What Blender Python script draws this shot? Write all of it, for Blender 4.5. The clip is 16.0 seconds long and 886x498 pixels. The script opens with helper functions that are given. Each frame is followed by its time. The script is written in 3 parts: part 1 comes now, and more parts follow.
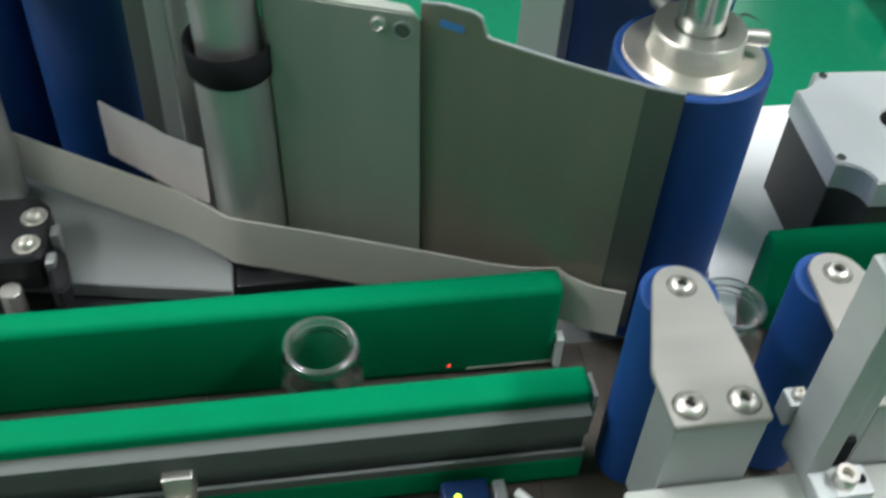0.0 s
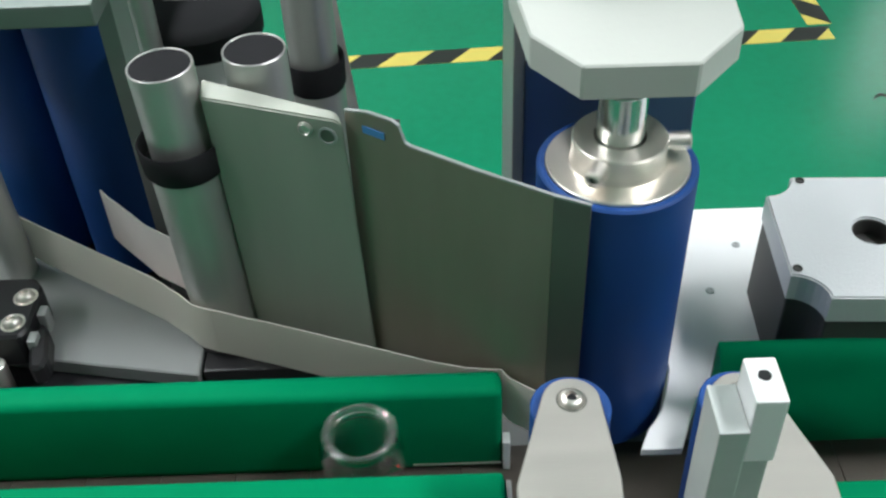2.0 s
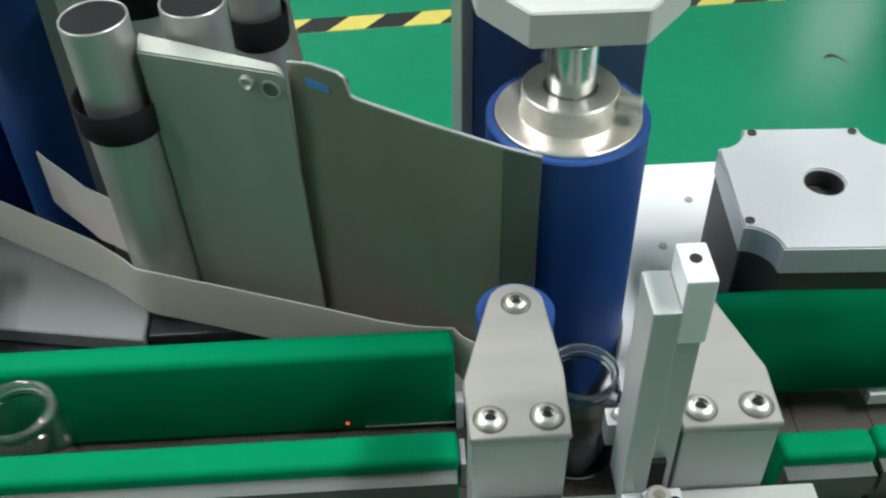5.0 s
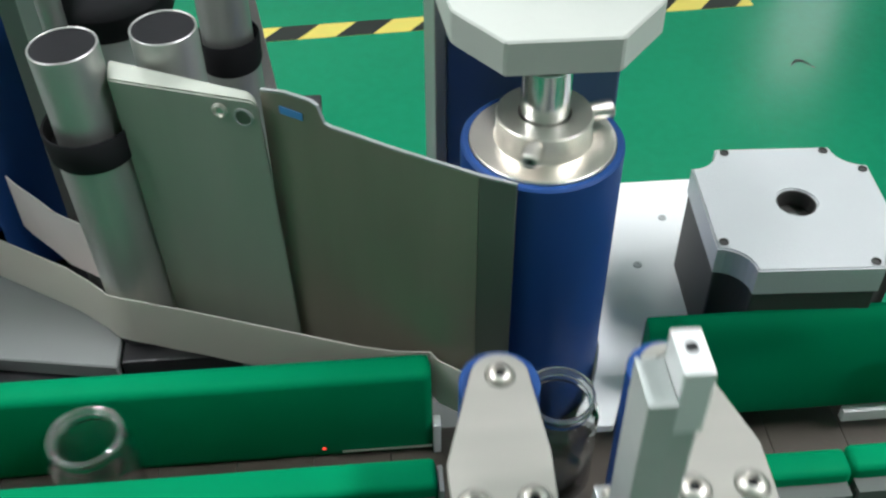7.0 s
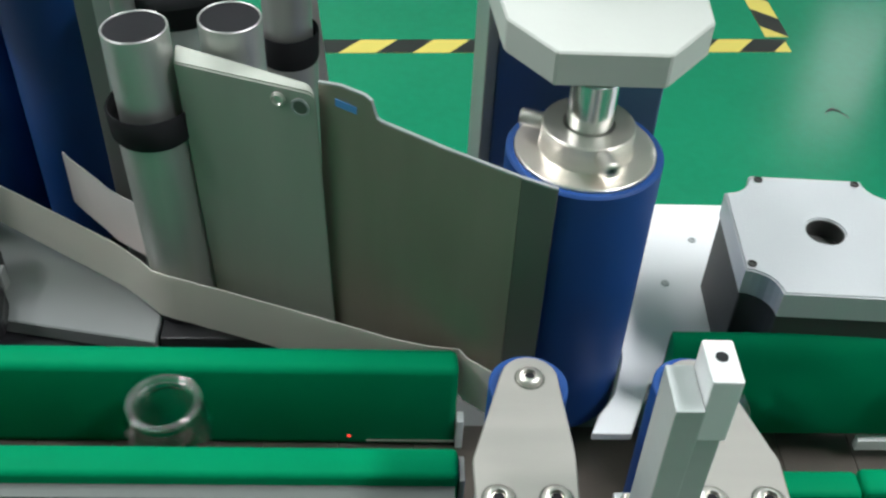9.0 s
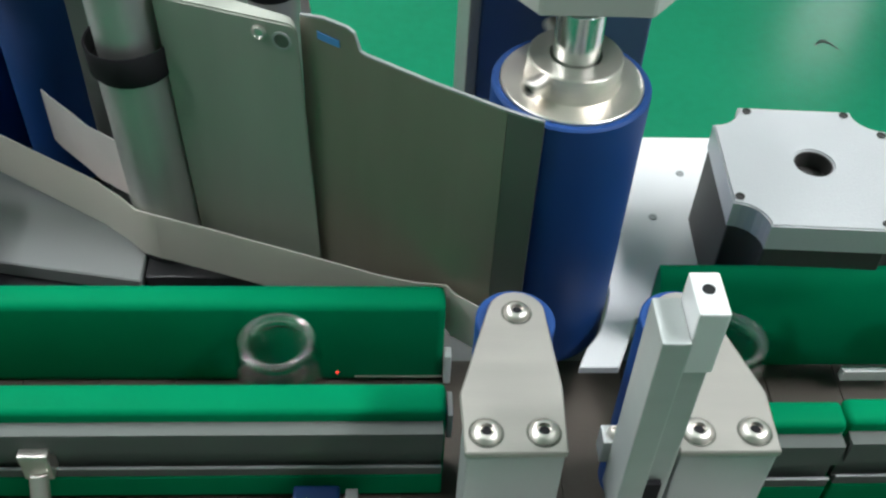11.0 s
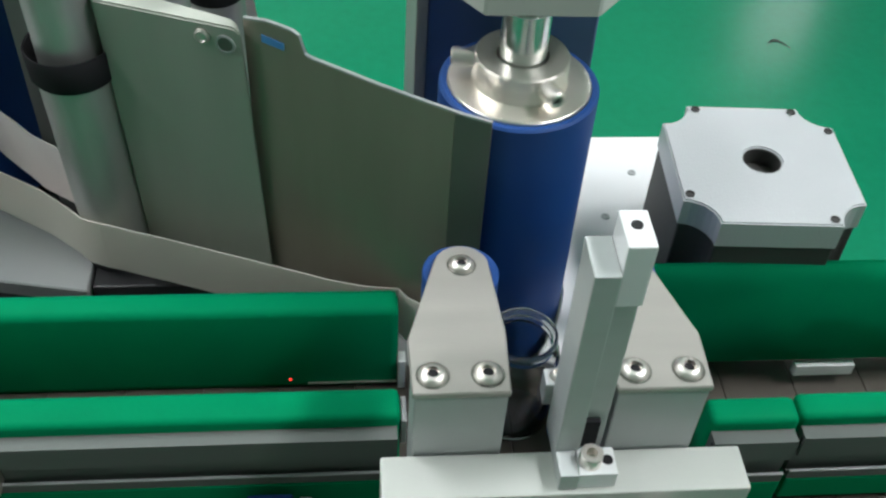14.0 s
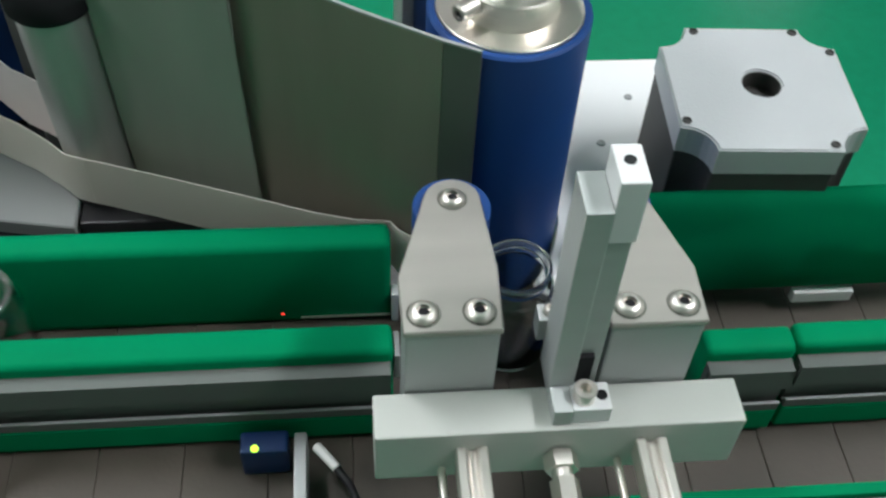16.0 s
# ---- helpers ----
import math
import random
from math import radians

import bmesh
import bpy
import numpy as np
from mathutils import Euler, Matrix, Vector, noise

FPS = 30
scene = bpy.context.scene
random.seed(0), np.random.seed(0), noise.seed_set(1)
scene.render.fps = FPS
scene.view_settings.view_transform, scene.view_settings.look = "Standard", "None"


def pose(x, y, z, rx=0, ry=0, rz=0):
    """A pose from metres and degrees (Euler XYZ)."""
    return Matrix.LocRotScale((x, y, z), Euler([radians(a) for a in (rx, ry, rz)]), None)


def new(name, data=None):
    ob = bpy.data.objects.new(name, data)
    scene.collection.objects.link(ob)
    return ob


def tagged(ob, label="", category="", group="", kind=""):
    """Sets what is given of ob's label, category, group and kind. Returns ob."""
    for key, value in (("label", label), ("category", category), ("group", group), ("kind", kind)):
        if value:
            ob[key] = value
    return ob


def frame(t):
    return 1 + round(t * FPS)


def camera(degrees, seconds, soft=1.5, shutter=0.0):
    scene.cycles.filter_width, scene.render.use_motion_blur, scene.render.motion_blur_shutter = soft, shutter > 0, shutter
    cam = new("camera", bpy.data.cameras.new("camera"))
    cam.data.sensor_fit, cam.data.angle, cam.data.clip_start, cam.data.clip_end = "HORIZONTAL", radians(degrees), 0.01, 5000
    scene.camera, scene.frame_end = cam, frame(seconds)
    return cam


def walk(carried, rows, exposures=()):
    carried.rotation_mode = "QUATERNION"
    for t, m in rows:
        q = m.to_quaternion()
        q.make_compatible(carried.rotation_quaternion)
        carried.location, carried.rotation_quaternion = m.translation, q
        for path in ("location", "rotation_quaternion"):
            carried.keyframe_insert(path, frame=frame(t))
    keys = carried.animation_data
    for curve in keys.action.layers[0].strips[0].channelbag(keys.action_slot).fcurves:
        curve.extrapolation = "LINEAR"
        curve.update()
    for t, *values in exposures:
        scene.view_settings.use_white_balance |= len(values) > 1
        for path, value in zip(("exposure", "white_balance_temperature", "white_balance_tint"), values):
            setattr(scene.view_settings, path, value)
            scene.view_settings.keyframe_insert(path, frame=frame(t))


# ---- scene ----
cam = camera(46.29, 16.0, soft=2.4, shutter=0.4)
# seconds, eye x y z, yaw, pitch, roll
PATH = [
    (0.0, -0.1260, -0.3305, 1.2600, -8.85, -45.42, -2.78),
    (0.5, -0.0672, -0.3118, 1.2610, -7.28, -43.85, -0.70),
    (1.0, -0.0310, -0.3186, 1.2683, -4.02, -43.22, 0.36),
    (1.5, -0.0202, -0.3289, 1.2745, -1.32, -41.32, 1.72),
    (2.0, -0.0213, -0.3340, 1.2755, -0.96, -41.70, 1.87),
    (2.5, -0.0133, -0.3357, 1.2701, -2.26, -42.88, 1.62),
    (3.0, -0.0131, -0.3343, 1.2679, -1.82, -43.64, 1.74),
    (5.5, -0.0190, -0.3285, 1.2646, -3.88, -43.49, 0.57),
    (6.0, -0.0172, -0.3270, 1.2684, -4.36, -43.41, 0.41),
    (6.5, -0.0185, -0.3266, 1.2721, -4.53, -43.33, 0.42),
    (7.0, -0.0192, -0.3222, 1.2714, -4.83, -43.40, 0.26),
    (7.5, -0.0149, -0.3213, 1.2707, -5.19, -43.47, 0.05),
    (8.0, -0.0191, -0.3241, 1.2713, -4.97, -43.03, -0.45),
    (8.5, -0.0276, -0.3354, 1.2759, -1.91, -41.21, -2.08),
    (9.0, -0.0283, -0.3424, 1.2737, -1.05, -42.06, -2.20),
    (9.5, -0.0262, -0.3408, 1.2745, -1.90, -42.67, -2.00),
    (10.0, -0.0269, -0.3401, 1.2715, -1.87, -43.90, -2.20),
    (12.5, -0.0268, -0.3407, 1.2697, -2.39, -45.93, -2.02),
    (13.0, -0.0248, -0.3381, 1.2677, -3.22, -45.88, -2.18),
    (13.5, -0.0242, -0.3374, 1.2673, -3.11, -45.91, -2.04),
    (14.0, -0.0214, -0.3384, 1.2680, -4.12, -45.18, -2.90),
    (14.5, -0.0225, -0.3381, 1.2675, -3.51, -46.49, -2.54),
    (15.0, -0.0204, -0.3339, 1.2665, -3.17, -47.06, -1.98),
    (15.5, -0.0242, -0.3339, 1.2663, -3.24, -47.59, -2.32),
    (16.0, -0.0165, -0.3279, 1.2660, -4.72, -49.66, -2.30),
]
EXPOSURE = [(0.0, 0.40), (0.5, 0.16), (1.0, 0.36), (1.5, 0.41), (10.0, 0.41), (13.0, 0.41), (14.0, 0.34), (16.0, 0.20)]
walk(cam, [(t, pose(x, y, z, 90 + pitch, roll, yaw)) for t, x, y, z, yaw, pitch, roll in PATH], EXPOSURE)

# ---- world, lamps ----
world = bpy.data.worlds.new("world")
scene.world = world
world.use_nodes = True
wn = world.node_tree
sky = wn.nodes.new("ShaderNodeTexSky")
sky.sky_type = "NISHITA"
sky.sun_disc = False
sky.sun_elevation = radians(38)
sky.sun_rotation = radians(40)
wn.nodes["Background"].inputs[1].default_value = 0.3
wn.links.new(sky.outputs[0], wn.nodes["Background"].inputs[0])

# added lamps out of view: x, y and watts set to balance the light
TUBES = [(-2.1, -0.15, 27), (1.4, -0.2, 48), (-1.0, 0.9, 33), (-1.2, 3.1, 38), (1.2, 3.1, 11)]


def area_lamp(x, y, z, w, d, watts, tint):
    data = bpy.data.lights.new("tube_light", "AREA")
    data.shape, data.size, data.size_y, data.energy, data.color = "RECTANGLE", w, d, watts, tint
    ob = new("tube_light", data)
    ob.location = (x, y, z)
    return ob


for lx, ly, watts in TUBES:
    area_lamp(lx, ly, 2.93, 0.28, 1.2, watts, (0.97, 0.98, 1.02))


# ---- materials ----
def mat(name, base, rough=0.5, metal=0.0, vary=0.12, scale=60.0, bump=0.05, bscale=None, stretch=(1, 1, 1), spec=0.5, fine=0.0, rvary=0.08, coat=0.0):
    m = bpy.data.materials.new(name)
    m.use_nodes = True
    nt = m.node_tree
    b = nt.nodes["Principled BSDF"]
    tc = nt.nodes.new("ShaderNodeTexCoord")
    mp = nt.nodes.new("ShaderNodeMapping")
    mp.inputs["Scale"].default_value = stretch
    nt.links.new(tc.outputs["Object"], mp.inputs[0])
    n1 = nt.nodes.new("ShaderNodeTexNoise")
    n1.inputs["Scale"].default_value = scale
    n1.inputs["Detail"].default_value = 5
    nt.links.new(mp.outputs[0], n1.inputs["Vector"])
    n2 = nt.nodes.new("ShaderNodeTexNoise")
    n2.inputs["Scale"].default_value = bscale or scale * 12
    n2.inputs["Detail"].default_value = 3
    nt.links.new(mp.outputs[0], n2.inputs["Vector"])
    mix = nt.nodes.new("ShaderNodeMix")
    mix.data_type = "RGBA"
    mix.inputs[6].default_value = (*[c * (1 - vary) for c in base], 1)
    mix.inputs[7].default_value = (*[min(1, c * (1 + vary)) for c in base], 1)
    add = nt.nodes.new("ShaderNodeMath")
    add.operation = "MULTIPLY_ADD"
    nt.links.new(n2.outputs[0], add.inputs[0])
    add.inputs[1].default_value = fine
    nt.links.new(n1.outputs[0], add.inputs[2])
    nt.links.new(add.outputs[0], mix.inputs[0])
    nt.links.new(mix.outputs[2], b.inputs["Base Color"])
    rr = nt.nodes.new("ShaderNodeMapRange")
    rr.inputs["To Min"].default_value = max(0, rough - rvary)
    rr.inputs["To Max"].default_value = min(1, rough + rvary)
    nt.links.new(n1.outputs[0], rr.inputs[0])
    nt.links.new(rr.outputs[0], b.inputs["Roughness"])
    b.inputs["Metallic"].default_value = metal
    b.inputs["Specular IOR Level"].default_value = spec
    b.inputs["Coat Weight"].default_value = coat
    if bump:
        bp = nt.nodes.new("ShaderNodeBump")
        bp.inputs["Strength"].default_value = bump
        bp.inputs["Distance"].default_value = 0.0006
        nt.links.new(n2.outputs[0], bp.inputs["Height"])
        nt.links.new(bp.outputs[0], b.inputs["Normal"])
    return m


def glow(name, color, strength):
    m = bpy.data.materials.new(name)
    m.use_nodes = True
    b = m.node_tree.nodes["Principled BSDF"]
    b.inputs["Base Color"].default_value = (*color, 1)
    b.inputs["Emission Color"].default_value = (*color, 1)
    b.inputs["Emission Strength"].default_value = strength
    return m


GREEN = mat("green_plastic", (0.0, 0.225, 0.092), 0.58, scale=25, vary=0.15, bump=0.12, bscale=500, spec=0.035)
BLUE = mat("blue_rubber", (0.003, 0.054, 0.235), 0.6, scale=30, vary=0.2, bump=0.1)
ALU = mat("satin_aluminium", (0.44, 0.46, 0.46), 0.5, 0.6, scale=30, vary=0.1, bump=0.1)
PLATE = mat("brushed_steel_plate", (0.44, 0.42, 0.385), 0.5, 0.7, scale=18, vary=0.08, bump=0.12, stretch=(1, 8, 1))
PEEL = mat("dull_stainless_sheet", (0.33, 0.295, 0.245), 0.42, 0.6, scale=9, vary=0.12, bump=0.12, stretch=(8, 8, 1))
STEEL = mat("turned_steel", (0.88, 0.83, 0.75), 0.32, 0.9, scale=60, vary=0.10, bump=0.25, stretch=(1, 1, 6))
SHAFTM = mat("polished_shaft_steel", (0.72, 0.74, 0.73), 0.22, 1.0, scale=50, vary=0.06, bump=0)
ARMM = mat("grey_arm_aluminium", (0.46, 0.49, 0.48), 0.5, 0.45, scale=25, vary=0.1, bump=0.12, stretch=(1, 1, 6))
CHROME = mat("bright_steel", (0.76, 0.72, 0.67), 0.40, 1.0, scale=50, vary=0.08, bump=0.02)
TUBE = mat("brushed_steel_tube", (0.56, 0.56, 0.54), 0.45, 0.82, scale=30, vary=0.1, bump=0.1, stretch=(6, 6, 0.5))
PAINT = mat("pale_grey_paint", (0.53, 0.55, 0.51), 0.45, scale=20, vary=0.06, bump=0.15)
CAPW = mat("white_cast_cap", (0.64, 0.65, 0.67), 0.42, 0.4, scale=35, vary=0.05, bump=0.3, bscale=900)
DECKW = mat("white_deck_plate", (0.76, 0.77, 0.77), 0.35, scale=12, vary=0.05, bump=0.05)
CHAN = mat("dull_channel_steel", (0.115, 0.13, 0.12), 0.6, 0.15, scale=14, vary=0.15, bump=0.1, stretch=(0.2, 6, 6))
TOPG = mat("grey_green_plate", (0.17, 0.21, 0.19), 0.45, 0.3, scale=14, vary=0.12, bump=0.08)
GREYP = mat("grey_side_plate", (0.33, 0.345, 0.34), 0.4, 0.3, scale=10, vary=0.08, bump=0.05)
DARK = mat("black_plastic", (0.012, 0.012, 0.014), 0.4, scale=40, vary=0.3, bump=0.1)
PLUG = mat("matte_black_plug", (0.018, 0.018, 0.02), 0.85, scale=40, vary=0.3, bump=0.1, spec=0.15)
LAMIN = mat("dark_motor_laminations", (0.06, 0.058, 0.055), 0.55, 0.2, scale=30, vary=0.2, bump=0.3, stretch=(1, 1, 30))
COLUMN = mat("dark_anodised_column", (0.13, 0.20, 0.34), 0.34, 0.6, scale=12, vary=0.15, bump=0.03)
PEELB = mat("grey_steel_block", (0.40, 0.425, 0.37), 0.5, 0.4, scale=9, vary=0.1, bump=0.1, stretch=(8, 8, 1))
TIPM = mat("dark_tip_strip", (0.16, 0.165, 0.145), 0.4, 0.6, scale=12, vary=0.15, bump=0.05)
TABB = mat("blue_tab", (0.08, 0.28, 0.62), 0.4, scale=30, vary=0.1, bump=0)
PAPER = mat("waxed_backing_paper", (0.93, 0.90, 0.84), 0.5, scale=22, vary=0.06, bump=0.06)
pn = PAPER.node_tree
thin = pn.nodes.new("ShaderNodeBsdfTransparent")
thin.inputs[0].default_value = (0.93, 0.92, 0.88, 1)
veil = pn.nodes.new("ShaderNodeMixShader")
veil.inputs[0].default_value = 0.10
lit = pn.nodes.new("ShaderNodeBsdfTranslucent")
lit.inputs[0].default_value = (0.92, 0.89, 0.82, 1)
sheer = pn.nodes.new("ShaderNodeMixShader")
sheer.inputs[0].default_value = 0.5
pn.links.new(pn.nodes["Principled BSDF"].outputs[0], sheer.inputs[1])
pn.links.new(lit.outputs[0], sheer.inputs[2])
pn.links.new(sheer.outputs[0], veil.inputs[1])
pn.links.new(thin.outputs[0], veil.inputs[2])
pn.links.new(veil.outputs[0], pn.nodes["Material Output"].inputs["Surface"])
BELT = mat("brown_slat_chain", (0.072, 0.059, 0.047), 0.55, scale=35, vary=0.25, bump=0.25)
FRAME = mat("machine_frame_steel", (0.25, 0.26, 0.255), 0.52, 0.6, scale=14, vary=0.1, bump=0.1)
FLOORM = mat("green_epoxy_floor", (0.006, 0.205, 0.10), 0.2, scale=2.2, vary=0.24, bump=0.08, bscale=45, fine=0.5, rvary=0.06)
YELLOW = mat("yellow_tape", (0.72, 0.60, 0.13), 0.4, scale=12, vary=0.12, bump=0.03)
BLACKT = mat("black_tape", (0.02, 0.022, 0.02), 0.4, scale=12, vary=0.2, bump=0.03)
WALLM = mat("painted_wall", (0.38, 0.40, 0.385), 0.7, scale=2, vary=0.06, bump=0.1, bscale=80)
CEILM = mat("ceiling_panels", (0.7, 0.71, 0.7), 0.8, scale=2, vary=0.05, bump=0.05)
LABELW = mat("white_sticker", (0.75, 0.74, 0.72), 0.5, scale=30, vary=0.04, bump=0)
REDINK = mat("red_print", (0.45, 0.03, 0.03), 0.5, scale=30, vary=0.1, bump=0)
PINKINK = mat("faint_pink_print", (0.80, 0.50, 0.50), 0.5, scale=30, vary=0.15, bump=0)
SENSB = mat("blue_sensor_case", (0.006, 0.03, 0.11), 0.35, scale=40, vary=0.15, bump=0.05)
PINK = mat("printed_label_web", (0.86, 0.75, 0.75), 0.45, scale=14, vary=0.2, bump=0.03)
LED = glow("sensor_led", (0.55, 1.0, 0.05), 2.0)
# glow for the beam's dot of light on the rail, not a lamp
REDDOT = glow("red_beam_spot", (1.0, 0.06, 0.04), 0.8)
TUBEGLOW = glow("lamp_tube", (0.95, 1.0, 0.98), 3.0)

GLASS = bpy.data.materials.new("clear_glass")
GLASS.use_nodes = True
gb = GLASS.node_tree.nodes["Principled BSDF"]
gb.inputs["Base Color"].default_value = (0.97, 0.99, 0.98, 1)
gb.inputs["Transmission Weight"].default_value = 1.0
gb.inputs["Roughness"].default_value = 0.0
gb.inputs["IOR"].default_value = 1.46

# slight white share in the lip glass stands in for bright rim reflections
LIPG = bpy.data.materials.new("thick_glass_lip")
LIPG.use_nodes = True
lb = LIPG.node_tree.nodes["Principled BSDF"]
lb.inputs["Base Color"].default_value = (0.93, 0.96, 0.95, 1)
lb.inputs["Transmission Weight"].default_value = 0.95
lb.inputs["Roughness"].default_value = 0.0
lb.inputs["IOR"].default_value = 1.52

# ---- shape helpers ----
def box(x0, x1, y0, y1, z0, z1, bev=0.0008, bm=None):
    own = bmesh.new()
    bmesh.ops.create_cube(own, size=1)
    for v in own.verts:
        v.co = Vector(((x0 + x1) / 2 + v.co.x * (x1 - x0), (y0 + y1) / 2 + v.co.y * (y1 - y0), (z0 + z1) / 2 + v.co.z * (z1 - z0)))
    if bev:
        bmesh.ops.bevel(own, geom=own.edges[:], offset=bev, segments=2, affect="EDGES", profile=0.6)
    return merge(own, bm)


def merge(own, bm):
    if bm is None:
        return own
    me = bpy.data.meshes.new("tmp")
    own.to_mesh(me)
    own.free()
    bm.from_mesh(me)
    bpy.data.meshes.remove(me)
    return bm


def prism(pts, z0, z1, bev=0.0006, bm=None):
    own = bmesh.new()
    f = own.faces.new([own.verts.new((x, y, z0)) for x, y in pts])
    up = bmesh.ops.extrude_face_region(own, geom=[f])["geom"]
    bmesh.ops.translate(own, verts=[v for v in up if isinstance(v, bmesh.types.BMVert)], vec=(0, 0, z1 - z0))
    bmesh.ops.recalc_face_normals(own, faces=own.faces[:])
    if bev:
        bmesh.ops.bevel(own, geom=own.edges[:], offset=bev, segments=1, affect="EDGES")
    return merge(own, bm)


def lathe(profile, n=40, at=(0, 0, 0), bm=None):
    """Turns (radius, z) pairs about the z axis; a radius of 0 closes the end."""
    own = bmesh.new()
    rings = []
    for r, z in profile:
        if r < 1e-7:
            rings.append([own.verts.new((at[0], at[1], at[2] + z))])
        else:
            rings.append([own.verts.new((at[0] + r * math.cos(2 * math.pi * i / n), at[1] + r * math.sin(2 * math.pi * i / n), at[2] + z)) for i in range(n)])
    for a, b in zip(rings, rings[1:]):
        for i in range(n):
            j = (i + 1) % n
            if len(a) == 1 and len(b) == 1:
                continue
            if len(a) == 1:
                own.faces.new((a[0], b[j], b[i]))
            elif len(b) == 1:
                own.faces.new((a[i], a[j], b[0]))
            else:
                own.faces.new((a[i], a[j], b[j], b[i]))
    bmesh.ops.recalc_face_normals(own, faces=own.faces[:])
    for f in own.faces:
        f.smooth = True
    for e in own.edges:
        if len(e.link_faces) == 2 and e.calc_face_angle(0) > 0.6:
            e.smooth = False
    return merge(own, bm)


def rod(r, z0, z1, n=32, at=(0, 0), chamfer=0.0006, bm=None):
    return lathe([(0, z0), (r - chamfer, z0), (r, z0 + chamfer), (r, z1 - chamfer), (r - chamfer, z1), (0, z1)], n, (at[0], at[1], 0), bm)


def turn(bm, m):
    bmesh.ops.transform(bm, matrix=m, verts=bm.verts[:])
    return bm


def ribbon(pts, z0, z1, thick=0.0004):
    """A thin upright band along a line of (x, y, lift) points."""
    own = bmesh.new()
    n = len(pts)
    cols = []
    for i, (x, y, dz) in enumerate(pts):
        a, b = pts[max(0, i - 1)], pts[min(n - 1, i + 1)]
        d = Vector((b[0] - a[0], b[1] - a[1], 0)).normalized()
        s = Vector((-d.y, d.x, 0)) * thick
        cols.append([own.verts.new((x + k * s.x, y + k * s.y, z + dz)) for k in (-1, 1) for z in (z0, z1)])
    for a, b in zip(cols, cols[1:]):
        for p, q in ((0, 1), (1, 3), (3, 2), (2, 0)):
            own.faces.new((a[p], a[q], b[q], b[p]))
    own.faces.new(cols[0])
    own.faces.new(cols[-1])
    bmesh.ops.recalc_face_normals(own, faces=own.faces[:])
    for f in own.faces:
        f.smooth = True
    for e in own.edges:
        if len(e.link_faces) == 2 and e.calc_face_angle(0) > 0.6:
            e.smooth = False
    return own


def part(name, bm, material, parent=None, label=""):
    me = bpy.data.meshes.new(name)
    bm.to_mesh(me)
    bm.free()
    me.materials.append(material)
    ob = new(name, me)
    if parent is not None:
        ob.parent = parent
    if label:
        ob["label"] = label
    return ob


def thing(name, label, category, at=(0, 0, 0), group="", kind=""):
    ob = new(name)
    ob.empty_display_size = 0.02
    ob.location = at
    return tagged(ob, label, category, group, kind)


def structure(name, bm, material, label, category):
    return tagged(part(name, bm, material), label, category, kind="structure")


def button_bolt(r=0.0053, h=0.0032):
    """A button-head socket screw, standing on z = 0."""
    s = r * 0.45
    return lathe([(0, 0), (r, 0), (r * 0.98, h * 0.35), (r * 0.8, h * 0.78), (s * 1.25, h), (s, h * 0.97), (s * 0.95, h * 0.35), (0, h * 0.35)], 20)


# ---- room ----
RX0, RX1, RY0, RY1, RH = -3.2, 3.6, -3.0, 5.2, 3.0
BELT_Z, DECK_Z, SIDE_Z, RAIL_Z = 0.842, 0.8777, 0.865, 0.9
structure("floor", box(RX0, RX1, RY0, RY1, -0.1, 0, 0), FLOORM, "glossy green epoxy factory floor", "floor")
structure("ceiling", box(RX0, RX1, RY0, RY1, RH, RH + 0.1, 0), CEILM, "pale flat ceiling over the hall", "ceiling")
structure("wall_south", box(RX0 - 0.15, RX1 + 0.15, RY0 - 0.15, RY0, 0, RH, 0), WALLM, "plain pale painted wall", "wall")
structure("wall_west", box(RX0 - 0.15, RX0, RY0, RY1, 0, RH, 0), WALLM, "plain pale painted wall", "wall")
structure("wall_east", box(RX1, RX1 + 0.15, RY0, RY1, 0, RH, 0), WALLM, "plain pale painted wall", "wall")
WX0, WX1, WZ0, WZ1 = 2.50, 3.0, 1.72, 2.85
bm = box(RX0 - 0.15, WX0, RY1, RY1 + 0.2, 0, RH, 0)
box(WX1, RX1 + 0.15, RY1, RY1 + 0.2, 0, RH, 0, bm)
box(WX0, WX1, RY1, RY1 + 0.2, 0, WZ0, 0, bm)
box(WX0, WX1, RY1, RY1 + 0.2, WZ1, RH, 0, bm)
structure("wall_north", bm, WALLM, "plain pale painted wall with one window", "wall")
win = thing("window_1", "high aluminium-framed window in the hall wall", "window", (0, 0, 0), kind="structure")
bm = box(WX0, WX1, RY1 + 0.05, RY1 + 0.1, WZ0, WZ0 + 0.05)
box(WX0, WX1, RY1 + 0.05, RY1 + 0.1, WZ1 - 0.05, WZ1, bm=bm)
for wx in (WX0, (WX0 + WX1) / 2 - 0.025, WX1 - 0.05):
    box(wx, wx + 0.05, RY1 + 0.05, RY1 + 0.1, WZ0 + 0.05, WZ1 - 0.05, bm=bm)
part("window_frame", bm, ALU, win)

# unseen tube lamps on the ceiling, added to light the machine
for lx, ly, watts in TUBES:
    lamp = thing("ceiling_light", "unseen white ceiling light fitting with a long glowing tube", "ceiling light", (lx, ly, 2.94), "ceiling lights")
    part("housing", box(-0.16, 0.16, -0.65, 0.65, 0.02, 0.06, 0.004), PAINT, lamp)
    for s in (-0.07, 0.07):
        part("tube", turn(rod(0.013, -0.6, 0.6, 16), pose(s, 0, 0.012, 90)), TUBEGLOW, lamp)


